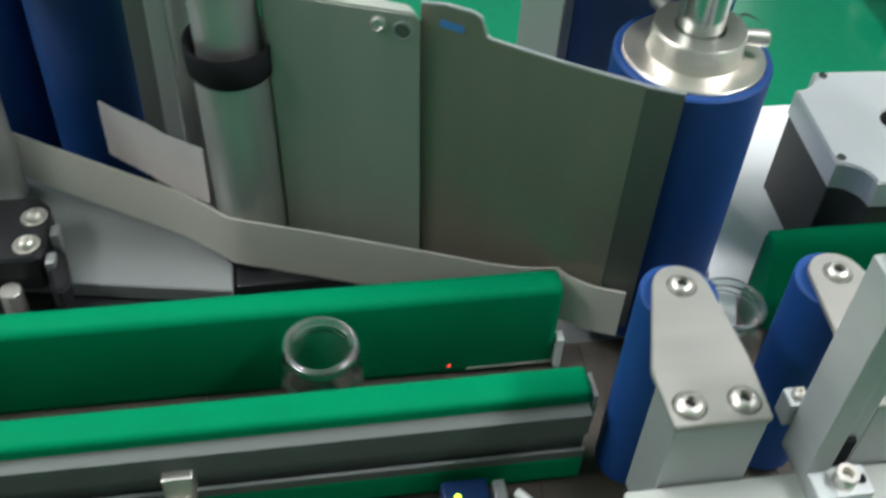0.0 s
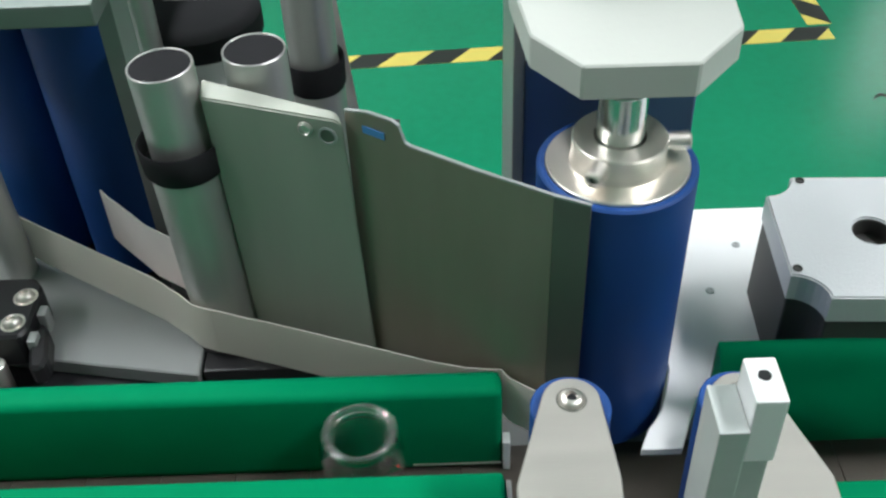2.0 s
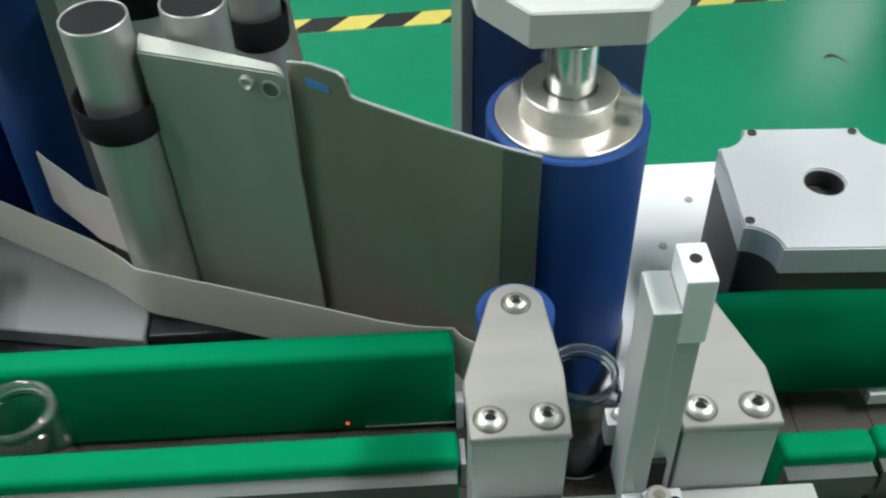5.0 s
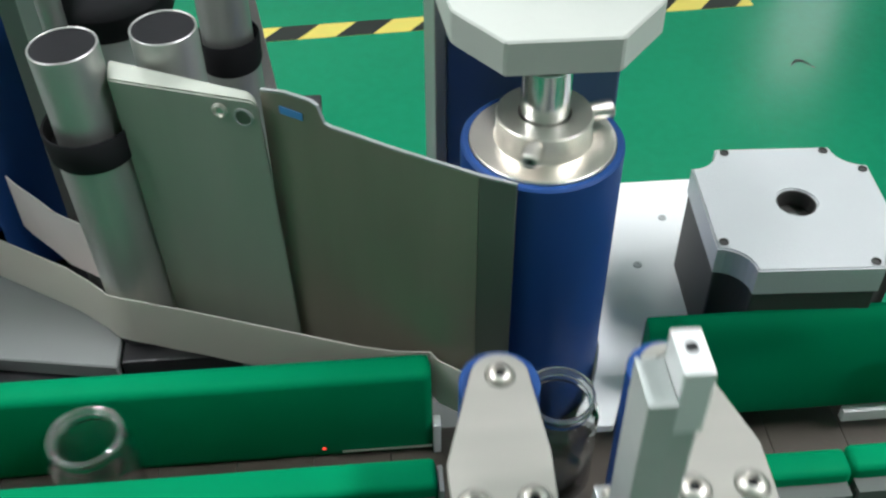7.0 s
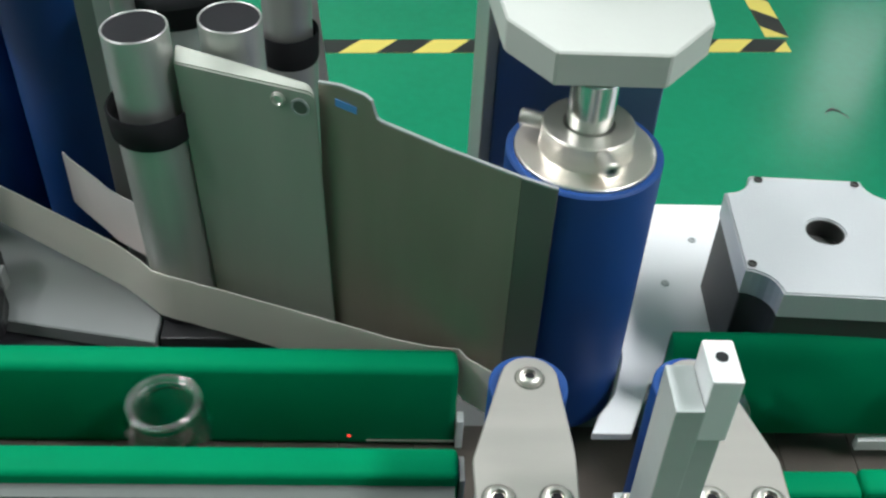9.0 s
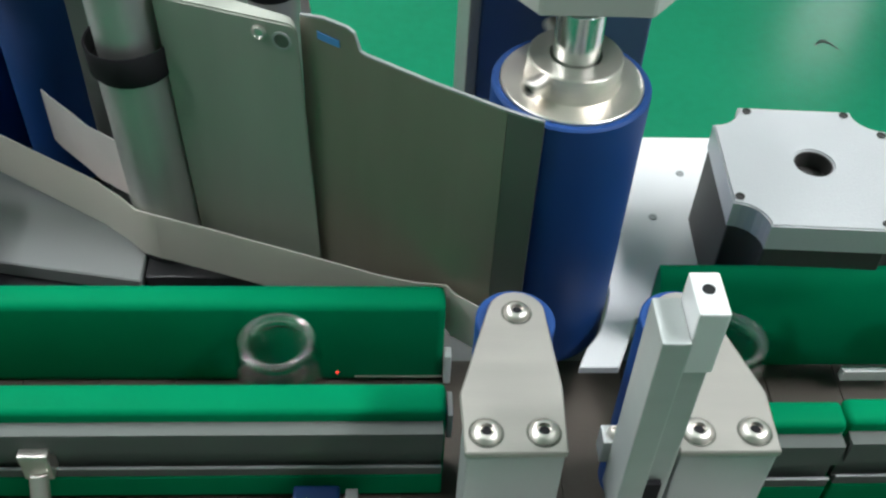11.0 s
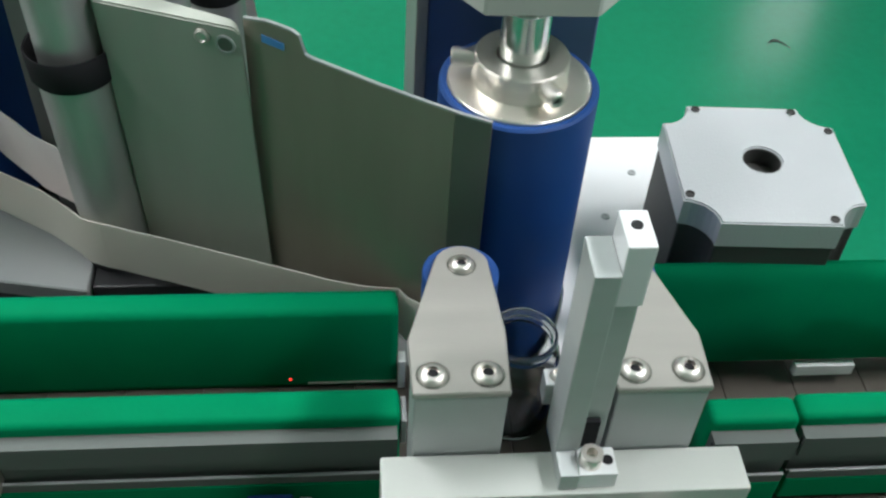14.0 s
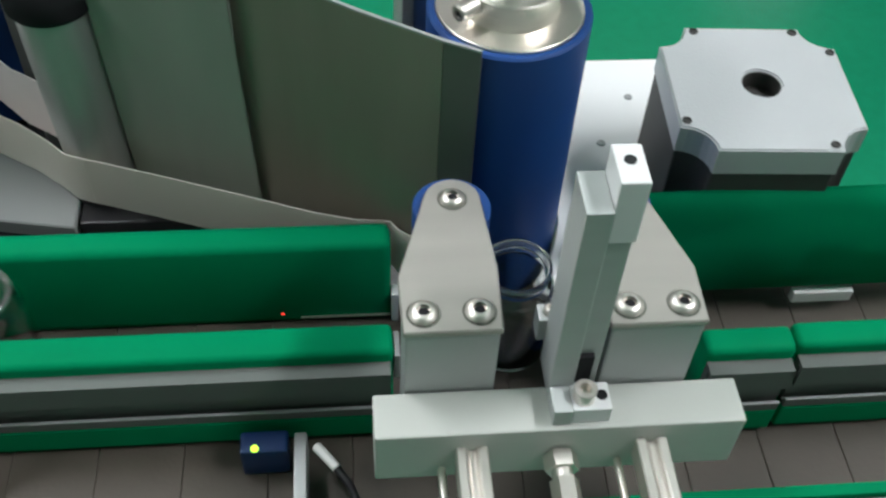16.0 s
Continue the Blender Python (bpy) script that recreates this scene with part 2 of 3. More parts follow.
# floor tape: a striped band along x, then a band that turns away
def tape(x0, y0, x1, y1, width, name):
    L = math.hypot(x1 - x0, y1 - y0)
    ob = thing(name, "yellow and black striped hazard tape stuck on the floor", "floor tape", (x0, y0, 0), "floor tapes")
    ob.rotation_euler = (0, 0, math.atan2(y1 - y0, x1 - x0))
    part("yellow_band", box(0, L, -width / 2, width / 2, 0.0002, 0.0008, 0), YELLOW, ob)
    pitch, k = 0.172, 0
    while k * pitch < L - 0.125:
        a = k * pitch
        part("black_stripe", prism([(a, -width / 2), (a + 0.085, -width / 2), (a + 0.085 + width * 0.9, width / 2), (a + width * 0.9, width / 2)], 0.0009, 0.0014, 0), BLACKT, ob)
        k += 1
    return ob


tape(-1.3, 1.712, 0.890, 1.8185, 0.058, "floor_tape")
tape(0.874, 1.858, 0.83, 2.9, 0.058, "floor_tape")
scuff = [(0.895 + 0.05 * i / 8, 1.53 + 0.018 * math.sin(math.pi * i / 8) - 0.012 * (i / 8) ** 2) for i in range(9)]
bm = bmesh.new()
vs = [(bm.verts.new((x, y, 0.0006)), bm.verts.new((x + 0.001, y + 0.008 * (0.35 + math.sin(math.pi * i / 8)), 0.0006))) for i, (x, y) in enumerate(scuff)]
for a, b in zip(vs, vs[1:]):
    bm.faces.new((a[0], b[0], b[1], a[1]))
ob = part("floor_scuff", bm, BLACKT)
tagged(ob, "small curved dark scuff on the green floor", "floor mark", kind="structure")

# low trolley on the floor beyond the machine
tro = thing("floor_trolley", "low grey steel trolley frame with a white caster", "trolley", (0, 0, 0))
part("deck", box(1.225, 1.69, 1.41, 1.62, 0.075, 0.10, 0.004), GREYP, tro)
for cx, cy in ((1.24, 1.425), (1.67, 1.425), (1.24, 1.60), (1.67, 1.60)):
    ca = part("caster", turn(rod(0.0300, -0.012, 0.012, 24), pose(cx, cy, 0.0302, 90, 0, 0)), DECKW, tro, "white plastic caster")
    part("fork", box(cx - 0.012, cx + 0.012, cy - 0.017, cy + 0.017, 0.061, 0.0752, 0.002), FRAME, ca)

# ---- conveyor ----
CX0, CX1 = -1.05, 1.15
conv = thing("conveyor", "slat-chain conveyor with brown slats on a steel frame", "conveyor", (0, 0, 0))
part("side_beam", box(CX0, CX1, -0.150, -0.1275, 0.77, 0.843), FRAME, conv)
part("side_beam", box(CX0, CX1, 0.0, 0.02, 0.77, 0.836), FRAME, conv)
part("wear_strip", box(CX0, CX1, -0.1270, -0.1210, 0.834, 0.846, 0.001), GREEN, conv, "green plastic edge strip")
part("bed", box(CX0, CX1, -0.1205, -0.001, 0.79, 0.834, 0), DARK, conv)
slat = part("slat", prism([(0.0001, -0.1203), (0.03800, -0.1203), (0.03800, -0.0015), (0.0001, -0.0015)], 0.835, BELT_Z, 0.0004), BELT, conv)
slat.location.x = CX0
for i in range(1, int((CX1 - CX0) / 0.0381)):
    o = slat.copy()
    scene.collection.objects.link(o)
    o.location.x = CX0 + 0.0381 * i
for lx in (-0.85, 0.95):
    for ly in (-0.14, 0.01):
        part("leg", box(lx - 0.02, lx + 0.02, ly - 0.02, ly + 0.02, 0.0, 0.79, 0.002), FRAME, conv)


def guide_rail(x0, x1, yb, yf, label, clip, segs=None, z0=0.8445, z1=RAIL_Z, bev=0.0030):
    """Green plastic rail; clip: -1 when the steel channel is on the front face, 1 on the back, 0 none."""
    g = thing("guide_rail", label, "guide rail", (0, 0, 0), "guide rails")
    for a, b, ya in segs or [(x0, x1, 0)]:
        p = part("plastic_strip", box(a, b, yf, yb, z0, z1, bev), GREEN, g)
        for f in p.data.polygons:
            f.use_smooth = True
        p.location.y = ya
        if clip:
            y0 = yf - 0.007
            c = bmesh.new()
            prof = [(yf + 0.0003, 0.8930), (y0, 0.8930), (y0, 0.8790), (y0 + 0.0016, 0.8790), (y0 + 0.0016, 0.8905), (yf - 0.0036, 0.8905), (yf - 0.0036, 0.8640), (y0 + 0.0016, 0.8640), (y0 + 0.0016, 0.8668), (y0, 0.8668), (y0, 0.8615), (yf + 0.0003, 0.8615)]
            ends = [[c.verts.new((xx, py, pz)) for py, pz in prof] for xx in (a + 0.001, b - 0.0015)]
            for i in range(len(prof)):
                j = (i + 1) % len(prof)
                c.faces.new((ends[0][i], ends[0][j], ends[1][j], ends[1][i]))
            c.faces.new(ends[0])
            c.faces.new(ends[1])
            bmesh.ops.recalc_face_normals(c, faces=c.faces[:])
            q = part("steel_channel", c, CHAN, g, "steel clamping channel")
            q.location.y = ya
            # lighter metal strip paints the glint along the lower flange
            part("edge_glint", box(a + 0.001, b - 0.0015, y0 - 0.0004, y0 + 0.0010, 0.8669, 0.8678, 0.0002), ALU, g, "bright strip painting the highlight on the channel's lower flange").location.y = ya
            part("lower_lip", box(a + 0.001, b - 0.001, yf - 0.0072, yf - 0.0003, z0 + 0.0005, 0.8608, 0.0012), GREEN, g).location.y = ya
    return g


guide_rail(CX0, 0.0, 0.0, -0.015, "green plastic guide rail behind the vial lane", 0, None, 0.8424, bev=0.0042)
part("backing_strip", box(CX0, -0.002, 0.0003, 0.0015, 0.846, 0.896, 0.0003), CHAN, bpy.data.objects["guide_rail"], "thin steel backing strip")
guide_rail(CX0, -0.002, -0.0595, -0.0755, "green plastic guide rail in a steel channel, before the lane", -1)
tall = thing("guide_rail", "tall green plastic outfeed guide rail with rounded top", "guide rail", (0, 0, 0), "guide rails")
half = [(-0.0042, 0.861), (-0.0195, 0.861), (-0.0206, 0.863)] + [(-0.0042 - 0.0166 * math.cos(radians(a)) ** 0.9, 0.872 + 0.046 * math.sin(radians(a))) for a in range(0, 85, 7)] + [(-0.0042, 0.918)]
own = bmesh.new()
ends = [[own.verts.new((xx, py, pz)) for py, pz in half] for xx in (0.101, CX1)]
for i in range(len(half)):
    j = (i + 1) % len(half)
    own.faces.new((ends[0][i], ends[0][j], ends[1][j], ends[1][i]))
own.faces.new(ends[0])
own.faces.new(ends[1])
bmesh.ops.recalc_face_normals(own, faces=own.faces[:])
strip = part("plastic_strip", own, GREEN, tall)
for f in strip.data.polygons:
    f.use_smooth = len(f.vertices) == 4 and abs(f.normal.y) > 0.05
part("backing_strip", box(0.101, CX1, -0.0040, -0.0028, 0.862, 0.914, 0.0003), CHAN, tall, "thin steel backing strip")
guide_rail(0.134, CX1, -0.069, -0.0825, "green plastic outfeed rail made of jointed lengths", -1,
           [(0.134, 0.1745, -0.001), (0.1755, 0.26, 0.0005), (0.261, CX1, 0.001)])
for bx in (-0.181, -0.62, 0.55):
    br = thing("rail_bracket", "bright steel clamp rod holding the guide rail", "rail bracket", (bx, -0.083, 0.0), "rail brackets")
    part("clamp", box(-0.0065, 0.0065, -0.004, 0.0045, 0.866, 0.8835, 0.001), CHROME, br)
    part("post", turn(rod(0.0042, -0.082, 0.0, 20), pose(0, -0.003, 0.870, -32)), CHROME, br)
    part("foot", box(-0.012, 0.012, -0.062, -0.040, 0.785, 0.815, 0.001), FRAME, br)

# ---- machine table and deck ----
table = thing("machine_frame", "grey steel cabinet that carries the labelling head", "machine frame", (0, 0, 0))
part("cabinet", box(-0.62, 0.55, 0.03, 0.10, 0.05, 0.80, 0.003), FRAME, table)
part("rear_housing", box(-0.62, -0.16, 0.026, 0.094, 0.8005, 0.8545, 0.002), DARK, table, "dark housing under the side plate")
for fx in (-0.58, 0.51):
    part("foot", rod(0.02, 0.0, 0.052, 20, (fx, 0.065)), DARK, table)
deck = thing("deck_plate", "white machine deck plate under the drum and motor", "deck plate", (0, 0, 0))
DX, DY, DR = 0.0505, 0.0205, 0.0345
cut = [(DX + 0.0358 * math.cos(radians(a)), DY + 0.0358 * math.sin(radians(a))) for a in range(-22, 91, 11)]
cut = [(0.0690, -0.0225), (0.0735, -0.0169), (0.0780, -0.0099), (0.0815, -0.0003)] + cut
part("plate", prism([(0.0640, -0.034), (0.0835, -0.034), (0.097, -0.0025), (0.207, -0.0025), (0.207, 0.1405), (0.0, 0.1405), (0.0, 0.060)] + cut[::-1], DECK_Z - 0.005, DECK_Z, 0.0005), DECKW, deck)
part("tab", box(0.2045, 0.236, -0.0216, -0.0172, 0.8500, 0.8575, 0.0005), DECKW, deck)
for hx, hy in ((0.1407, 0.1074), (0.1183, 0.0708)):
    part("socket_screw", lathe([(0.0024, 0.0001), (0.0022, 0.0006), (0.0012, 0.0007), (0.0010, 0.0003), (0, 0.0003)], 14, (hx, hy, DECK_Z)), ALU, deck)
for sx in (0.02, 0.19):
    part("support", box(sx - 0.012, sx + 0.012, 0.04, 0.09, 0.80, DECK_Z - 0.0052, 0.001), FRAME, deck)
side = thing("side_plate", "grey flat plate at the unwind side", "side plate", (0, 0, 0))
part("plate", prism([(-0.158, 0.0335), (-0.236, 0.0475), (-0.60, 0.12), (-0.60, 0.360), (-0.285, 0.151), (-0.2181, 0.1095), (-0.182, 0.084), (-0.158, 0.066)], SIDE_Z - 0.010, SIDE_Z, 0.0008), GREYP, side)
for sx, sy in ((-0.55, 0.17), (-0.215, 0.062)):
    part("support", box(sx - 0.015, sx + 0.015, sy - 0.009, sy + 0.011, 0.0 if sx < -0.3 else 0.8547, SIDE_Z - 0.0102, 0.0003), FRAME, side)
part("base_block", box(-0.1565, -0.095, 0.0365, 0.094, 0.80, SIDE_Z - 0.0005, 0.0015), DARK, side, "black base block under the tubes")
part("base_block", box(-0.1050, -0.062, 0.0945, 0.135, 0.80, SIDE_Z - 0.0005, 0.0015), DARK, side, "black base block under the tubes")
LOW_Z = 0.80
part("lower_plate", box(-0.42, -0.06, 0.1002, 0.36, LOW_Z - 0.010, LOW_Z - 0.0002, 0.001), DARK, side, "black lower plate under the rollers")
for sx in (-0.40, -0.08):
    part("lower_support", box(sx - 0.015, sx + 0.015, 0.32, 0.35, 0.0, LOW_Z - 0.0102, 0.001), FRAME, side)

# ---- labelling drum ----
drum = thing("label_drum", "dark blue rubber-covered drum with a turned steel hub", "drum", (DX, DY, 0))
part("rubber_sleeve", lathe([(0.012, 0.853), (DR - 0.003, 0.853), (DR - 0.0008, 0.8545), (DR, 0.857), (DR, 1.0055), (DR - 0.001, 1.0065), (0.0312, 1.0065), (0.0312, 0.998), (0.012, 0.998)], 64), BLUE, drum)
part("hub", lathe([(0.012, 0.9985), (0.0309, 0.9985), (0.0309, 1.0072), (0.0303, 1.0078), (0.0208, 1.0085), (0.0202, 1.0095), (0.0202, 1.0198), (0.0196, 1.0205), (0.0112, 1.0205), (0.0108, 1.0198), (0.0108, 1.009), (0.012, 0.9985)], 64), STEEL, drum, "turned steel hub")
for a in (0, 120):
    m = pose(0, 0, 1.0165, 0, 0, a) @ pose(0.0202, 0, 0, 0, 90, 0)
    sc = part("set_screw", turn(lathe([(0, 0), (0.0037, 0), (0.0037, 0.0090), (0.0031, 0.0098), (0.0019, 0.0098), (0.0018, 0.0090), (0, 0.0090)], 18), m), CHROME, drum)
    # matte black disc paints the shaded inside of the screw end
    part("socket", turn(lathe([(0.0018, 0), (0.0016, 0.0002), (0, 0.0002)], 6, (0, 0, 0.0091)), m), PLUG, sc)
shaft = thing("drum_shaft", "polished steel shaft through the drum", "shaft", (DX, DY, 0))
part("rod", rod(0.0102, 0.846, 1.0440, 40), SHAFTM, shaft)

# ---- column and chamfered bearing plate over the drum ----
col = thing("drum_column", "dark column with a pale edge behind the drum", "column", (0, 0, 0))
part("panel", box(0.0158, 0.099, 0.086, 0.092, DECK_Z + 0.0005, 1.0440, 0.001), COLUMN, col, "dark glossy panel")
part("edge_plate", box(0.0100, 0.0155, 0.084, 0.16, DECK_Z - 0.06, 1.30, 0.001), GREYP, col, "pale edge plate")
head = thing("bearing_plate", "pale grey chamfered plate that holds the shaft's upper end", "bearing plate", (0, 0, 0))
part("plate", prism([(0.0315, 0.0105), (0.0775, 0.0100), (0.100, 0.0365), (0.1035, 0.085), (0.1035, 0.130), (0.0080, 0.130), (0.0080, 0.085), (0.013, 0.036)], 1.0445, 1.0605, 0.0009), PAINT, head)

# ---- drive motor ----
MX, MY = 0.1795, 0.038
motor = thing("drive_motor", "square stepper motor with a white cast end cap", "motor", (MX, MY, 0))


def notched(h, c, n=7):
    """A square outline of half-width h whose corners are bitten out by quarter circles of radius c."""
    out = []
    for k in range(4):
        a = k * math.pi / 2
        for i in range(n):
            b = -math.pi / 2 - math.pi / 2 * i / (n - 1)
            px, py = h + c * math.cos(b), h + c * math.sin(b)
            out.append((px * math.cos(a) - py * math.sin(a), px * math.sin(a) + py * math.cos(a)))
    return out


def holed(outer, hole, z0, z1, bev):
    """A plate of that outline with a round hole (x, y, radius) through it."""
    own = bmesh.new()
    ring = [(hole[0] + hole[2] * math.cos(2 * math.pi * i / 36), hole[1] + hole[2] * math.sin(2 * math.pi * i / 36)) for i in range(36)]
    edges = []
    for loop in (outer, ring):
        vs = [own.verts.new((x, y, z0)) for x, y in loop]
        edges += [own.edges.new((vs[i], vs[(i + 1) % len(vs)])) for i in range(len(vs))]
    faces = [f for f in bmesh.ops.triangle_fill(own, edges=edges, use_beauty=True)["geom"] if isinstance(f, bmesh.types.BMFace)]
    up = bmesh.ops.extrude_face_region(own, geom=faces)["geom"]
    bmesh.ops.translate(own, verts=[v for v in up if isinstance(v, bmesh.types.BMVert)], vec=(0, 0, z1 - z0))
    bmesh.ops.recalc_face_normals(own, faces=own.faces[:])
    sharp = [e for e in own.edges if len(e.link_faces) == 2 and e.calc_face_angle(0) > 0.9 and all(v.co.z > z1 - 1e-5 for v in e.verts)]
    bmesh.ops.bevel(own, geom=sharp, offset=bev, segments=2, affect="EDGES")
    return own


motor.rotation_euler.z = radians(-3)
H = 0.0441
cap_pts = notched(H, 0.0150)
part("body", prism(notched(H - 0.0006, 0.0150), DECK_Z + 0.0003, 0.9292, 0.0006), LAMIN, motor, "dark laminated motor body")
cap = holed(cap_pts, (0.001, 0.002, 0.0096), 0.9295, 0.9448, 0.0008)
part("end_cap", cap, CAPW, motor, "white cast end cap")
for px, py in ((-0.0252, 0.0405), (0.0252, 0.0405), (0.0405, 0.0252), (-0.0405, -0.0252), (0.0252, -0.0405)):
    part("cap_screw", lathe([(0.0023, 0.0003), (0.0023, 0.0007), (0.0018, 0.0007), (0.0015, 0.0001), (0, 0.0001)], 14, (px, py, 0.9448)), LAMIN, motor)
# dark floor and added liner put the bore's shade into the colour
part("bore_floor", rod(0.0095, 0.9296, 0.9350, 32, (0.001, 0.002), 0.0002), LAMIN, motor, "bore floor, coloured dark for the shade in the bore")
part("bore_shade_ring", lathe([(0.0088, 0.9352), (0.0095, 0.9352), (0.0095, 0.9436), (0.0092, 0.9440), (0.0088, 0.9436), (0.0088, 0.9352)], 36, (0.001, 0.002, 0)), LAMIN, motor, "dark liner ring standing in for the bore wall's shade")
part("shaft_end", lathe([(0.0052, 0.9351), (0.0050, 0.9362), (0.0030, 0.9364), (0.0026, 0.9356), (0, 0.9356)], 20, (0.0008, -0.0018, 0)), ALU, motor, "grey shaft end")

# ---- peel plate (two sheets) ----
peel = thing("peel_plate", "dull stainless label peel plate with a stepped sloping top", "peel plate", (0, 0, 0))


def sheet(pts, thick, ends=0.0):
    """An upright sheet: (x, y, z_bottom, z_top) along its run."""
    own = bmesh.new()
    d = Vector((pts[-1][0] - pts[0][0], pts[-1][1] - pts[0][1], 0)).normalized()
    s = Vector((-d.y, d.x, 0)) * thick
    cols = [[own.verts.new((x, y, zb)), own.verts.new((x, y, zt)), own.verts.new((x + s.x, y + s.y, zt)), own.verts.new((x + s.x, y + s.y, zb))] for x, y, zb, zt in pts]
    for a, b in zip(cols, cols[1:]):
        for i in range(4):
            j = (i + 1) % 4
            own.faces.new((a[i], a[j], b[j], b[i]))
    own.faces.new(cols[0])
    own.faces.new(cols[-1])
    bmesh.ops.recalc_face_normals(own, faces=own.faces[:])
    return own


ZB = 0.867
TIPX, TIPY = 0.0346, -0.0145


def along(x, zt):
    k = (x + 0.066) / (TIPX + 0.066)
    return (x, 0.040 + k * (TIPY - 0.040), ZB, zt)


front = sheet([along(-0.066, 1.0240), along(-0.056, 1.0258), along(-0.0455, 1.0250), along(-0.0425, 1.0232), along(-0.0412, 1.0185), along(-0.0402, 1.0152), along(-0.0380, 1.0142), along(-0.010, 1.0115), along(0.0205, 1.0100)], 0.0014)
part("front_sheet", front, PEEL, peel)
# brighter strip over the sheet's top puts the edge highlight into the colour
edge = [(-0.066, 1.0240), (-0.056, 1.0258), (-0.0455, 1.0250), (-0.0425, 1.0232), (-0.0412, 1.0185), (-0.0402, 1.0152), (-0.0380, 1.0142), (-0.010, 1.0115), (0.0205, 1.0100), (TIPX, 1.0105)]
eb = sheet([along(x, z + 0.0010) for x, z in edge], 0.0016)
for v in eb.verts:
    if abs(v.co.z - ZB) < 1e-6:
        v.co.z = -1.0
for f in eb.faces:
    tops = sorted((v for v in f.verts if v.co.z > 0), key=lambda v: v.co.x)
    for v in f.verts:
        if v.co.z < 0:
            near = min(tops, key=lambda q: (q.co.xy - v.co.xy).length)
            v.co.z = near.co.z - 0.0009
part("lit_edge", eb, ALU, peel, "bright strip standing in for the highlight on the top edge")
part("tip_strip", sheet([along(0.0207, 1.0100), along(TIPX, 1.0105)], 0.0012), TIPM, peel, "dark peel edge")
part("blue_tab", sheet([(-0.0585, 0.0352, 1.0160, 1.0196), (-0.0490, 0.0300, 1.0150, 1.0186)], 0.0004), TABB, peel, "small blue tab at the slot")
BLK_L, BLK_R, BLK_Z, LEAN = Vector((-0.1315, 0.0573, 0)), Vector((-0.0667, 0.0345, 0)), 1.0225, 0.005


def on_block(k, z, back=0.0):
    """A point of the back plate: k of the way along its face, at height z, back metres into it."""
    p = BLK_L.lerp(BLK_R, k)
    return Vector((p.x + LEAN * (BLK_Z - z) / (BLK_Z - ZB) - 0.002 * back / 0.012, p.y + back, z))


outline = [(0, ZB), (0, BLK_Z)] + [(0.935 + 0.065 * math.sin(radians(a)), BLK_Z - 0.0045 + 0.0045 * math.cos(radians(a))) for a in range(0, 91, 15)] + [(1, ZB)]
blk = bmesh.new()
faces = [[blk.verts.new(on_block(k, z, d)) for k, z in outline] for d in (0.0, 0.0115)]
for v in faces[1]:
    k = (v.co.x - BLK_L.x) / (BLK_R.x - BLK_L.x)
    v.co.y += 0.0045 - 0.0085 * min(1, max(0, k))
for loop in faces:
    blk.faces.new(loop)
for i in range(len(outline)):
    j = (i + 1) % len(outline)
    blk.faces.new((faces[0][i], faces[0][j], faces[1][j], faces[1][i]))
bmesh.ops.recalc_face_normals(blk, faces=blk.faces[:])
bmesh.ops.bevel(blk, geom=[e for e in blk.edges if e.calc_face_angle(0) > 0.5], offset=0.0009, segments=2, affect="EDGES")
part("back_block", blk, PEELB, peel, "thick grey back plate with a rounded top corner")
face_turn = math.degrees(math.atan2(BLK_R.y - BLK_L.y, BLK_R.x - BLK_L.x))
rv = on_block(0.735, 1.0155)
part("rivet", turn(lathe([(0.0036, 0), (0.0036, 0.0008), (0.0026, 0.0016), (0.0018, 0.0004), (0, 0.0004)], 18), pose(*rv, 90, 0, face_turn)), CHROME, peel, "bright rivet")
rv = on_block(0.885, 1.0135)
hole = part("slotted_hole", turn(lathe([(0.0046, 0), (0.0045, 0.0007), (0.0036, 0.0008), (0.0034, 0.0002), (0, 0.0002)], 18), pose(*rv, 90, 0, face_turn)), ALU, peel, "hole with a bright rim")
# flat dark disc paints the shaded inside of the hole
part("hole_floor", turn(lathe([(0.0034, 0.0003), (0.0033, 0.0004), (0, 0.0004)], 18), pose(*rv, 90, 0, face_turn)), TIPM, hole)
part("blue_tab", sheet([(-0.0480, 0.0345, 1.0165, 1.0222), (-0.0435, 0.0325, 1.0165, 1.0220)], 0.0008), TABB, peel, "small blue tab behind the edge")
part("foot", box(-0.094, -0.07, 0.0385, 0.056, 0.795, 0.8668, 0.001), FRAME, peel)

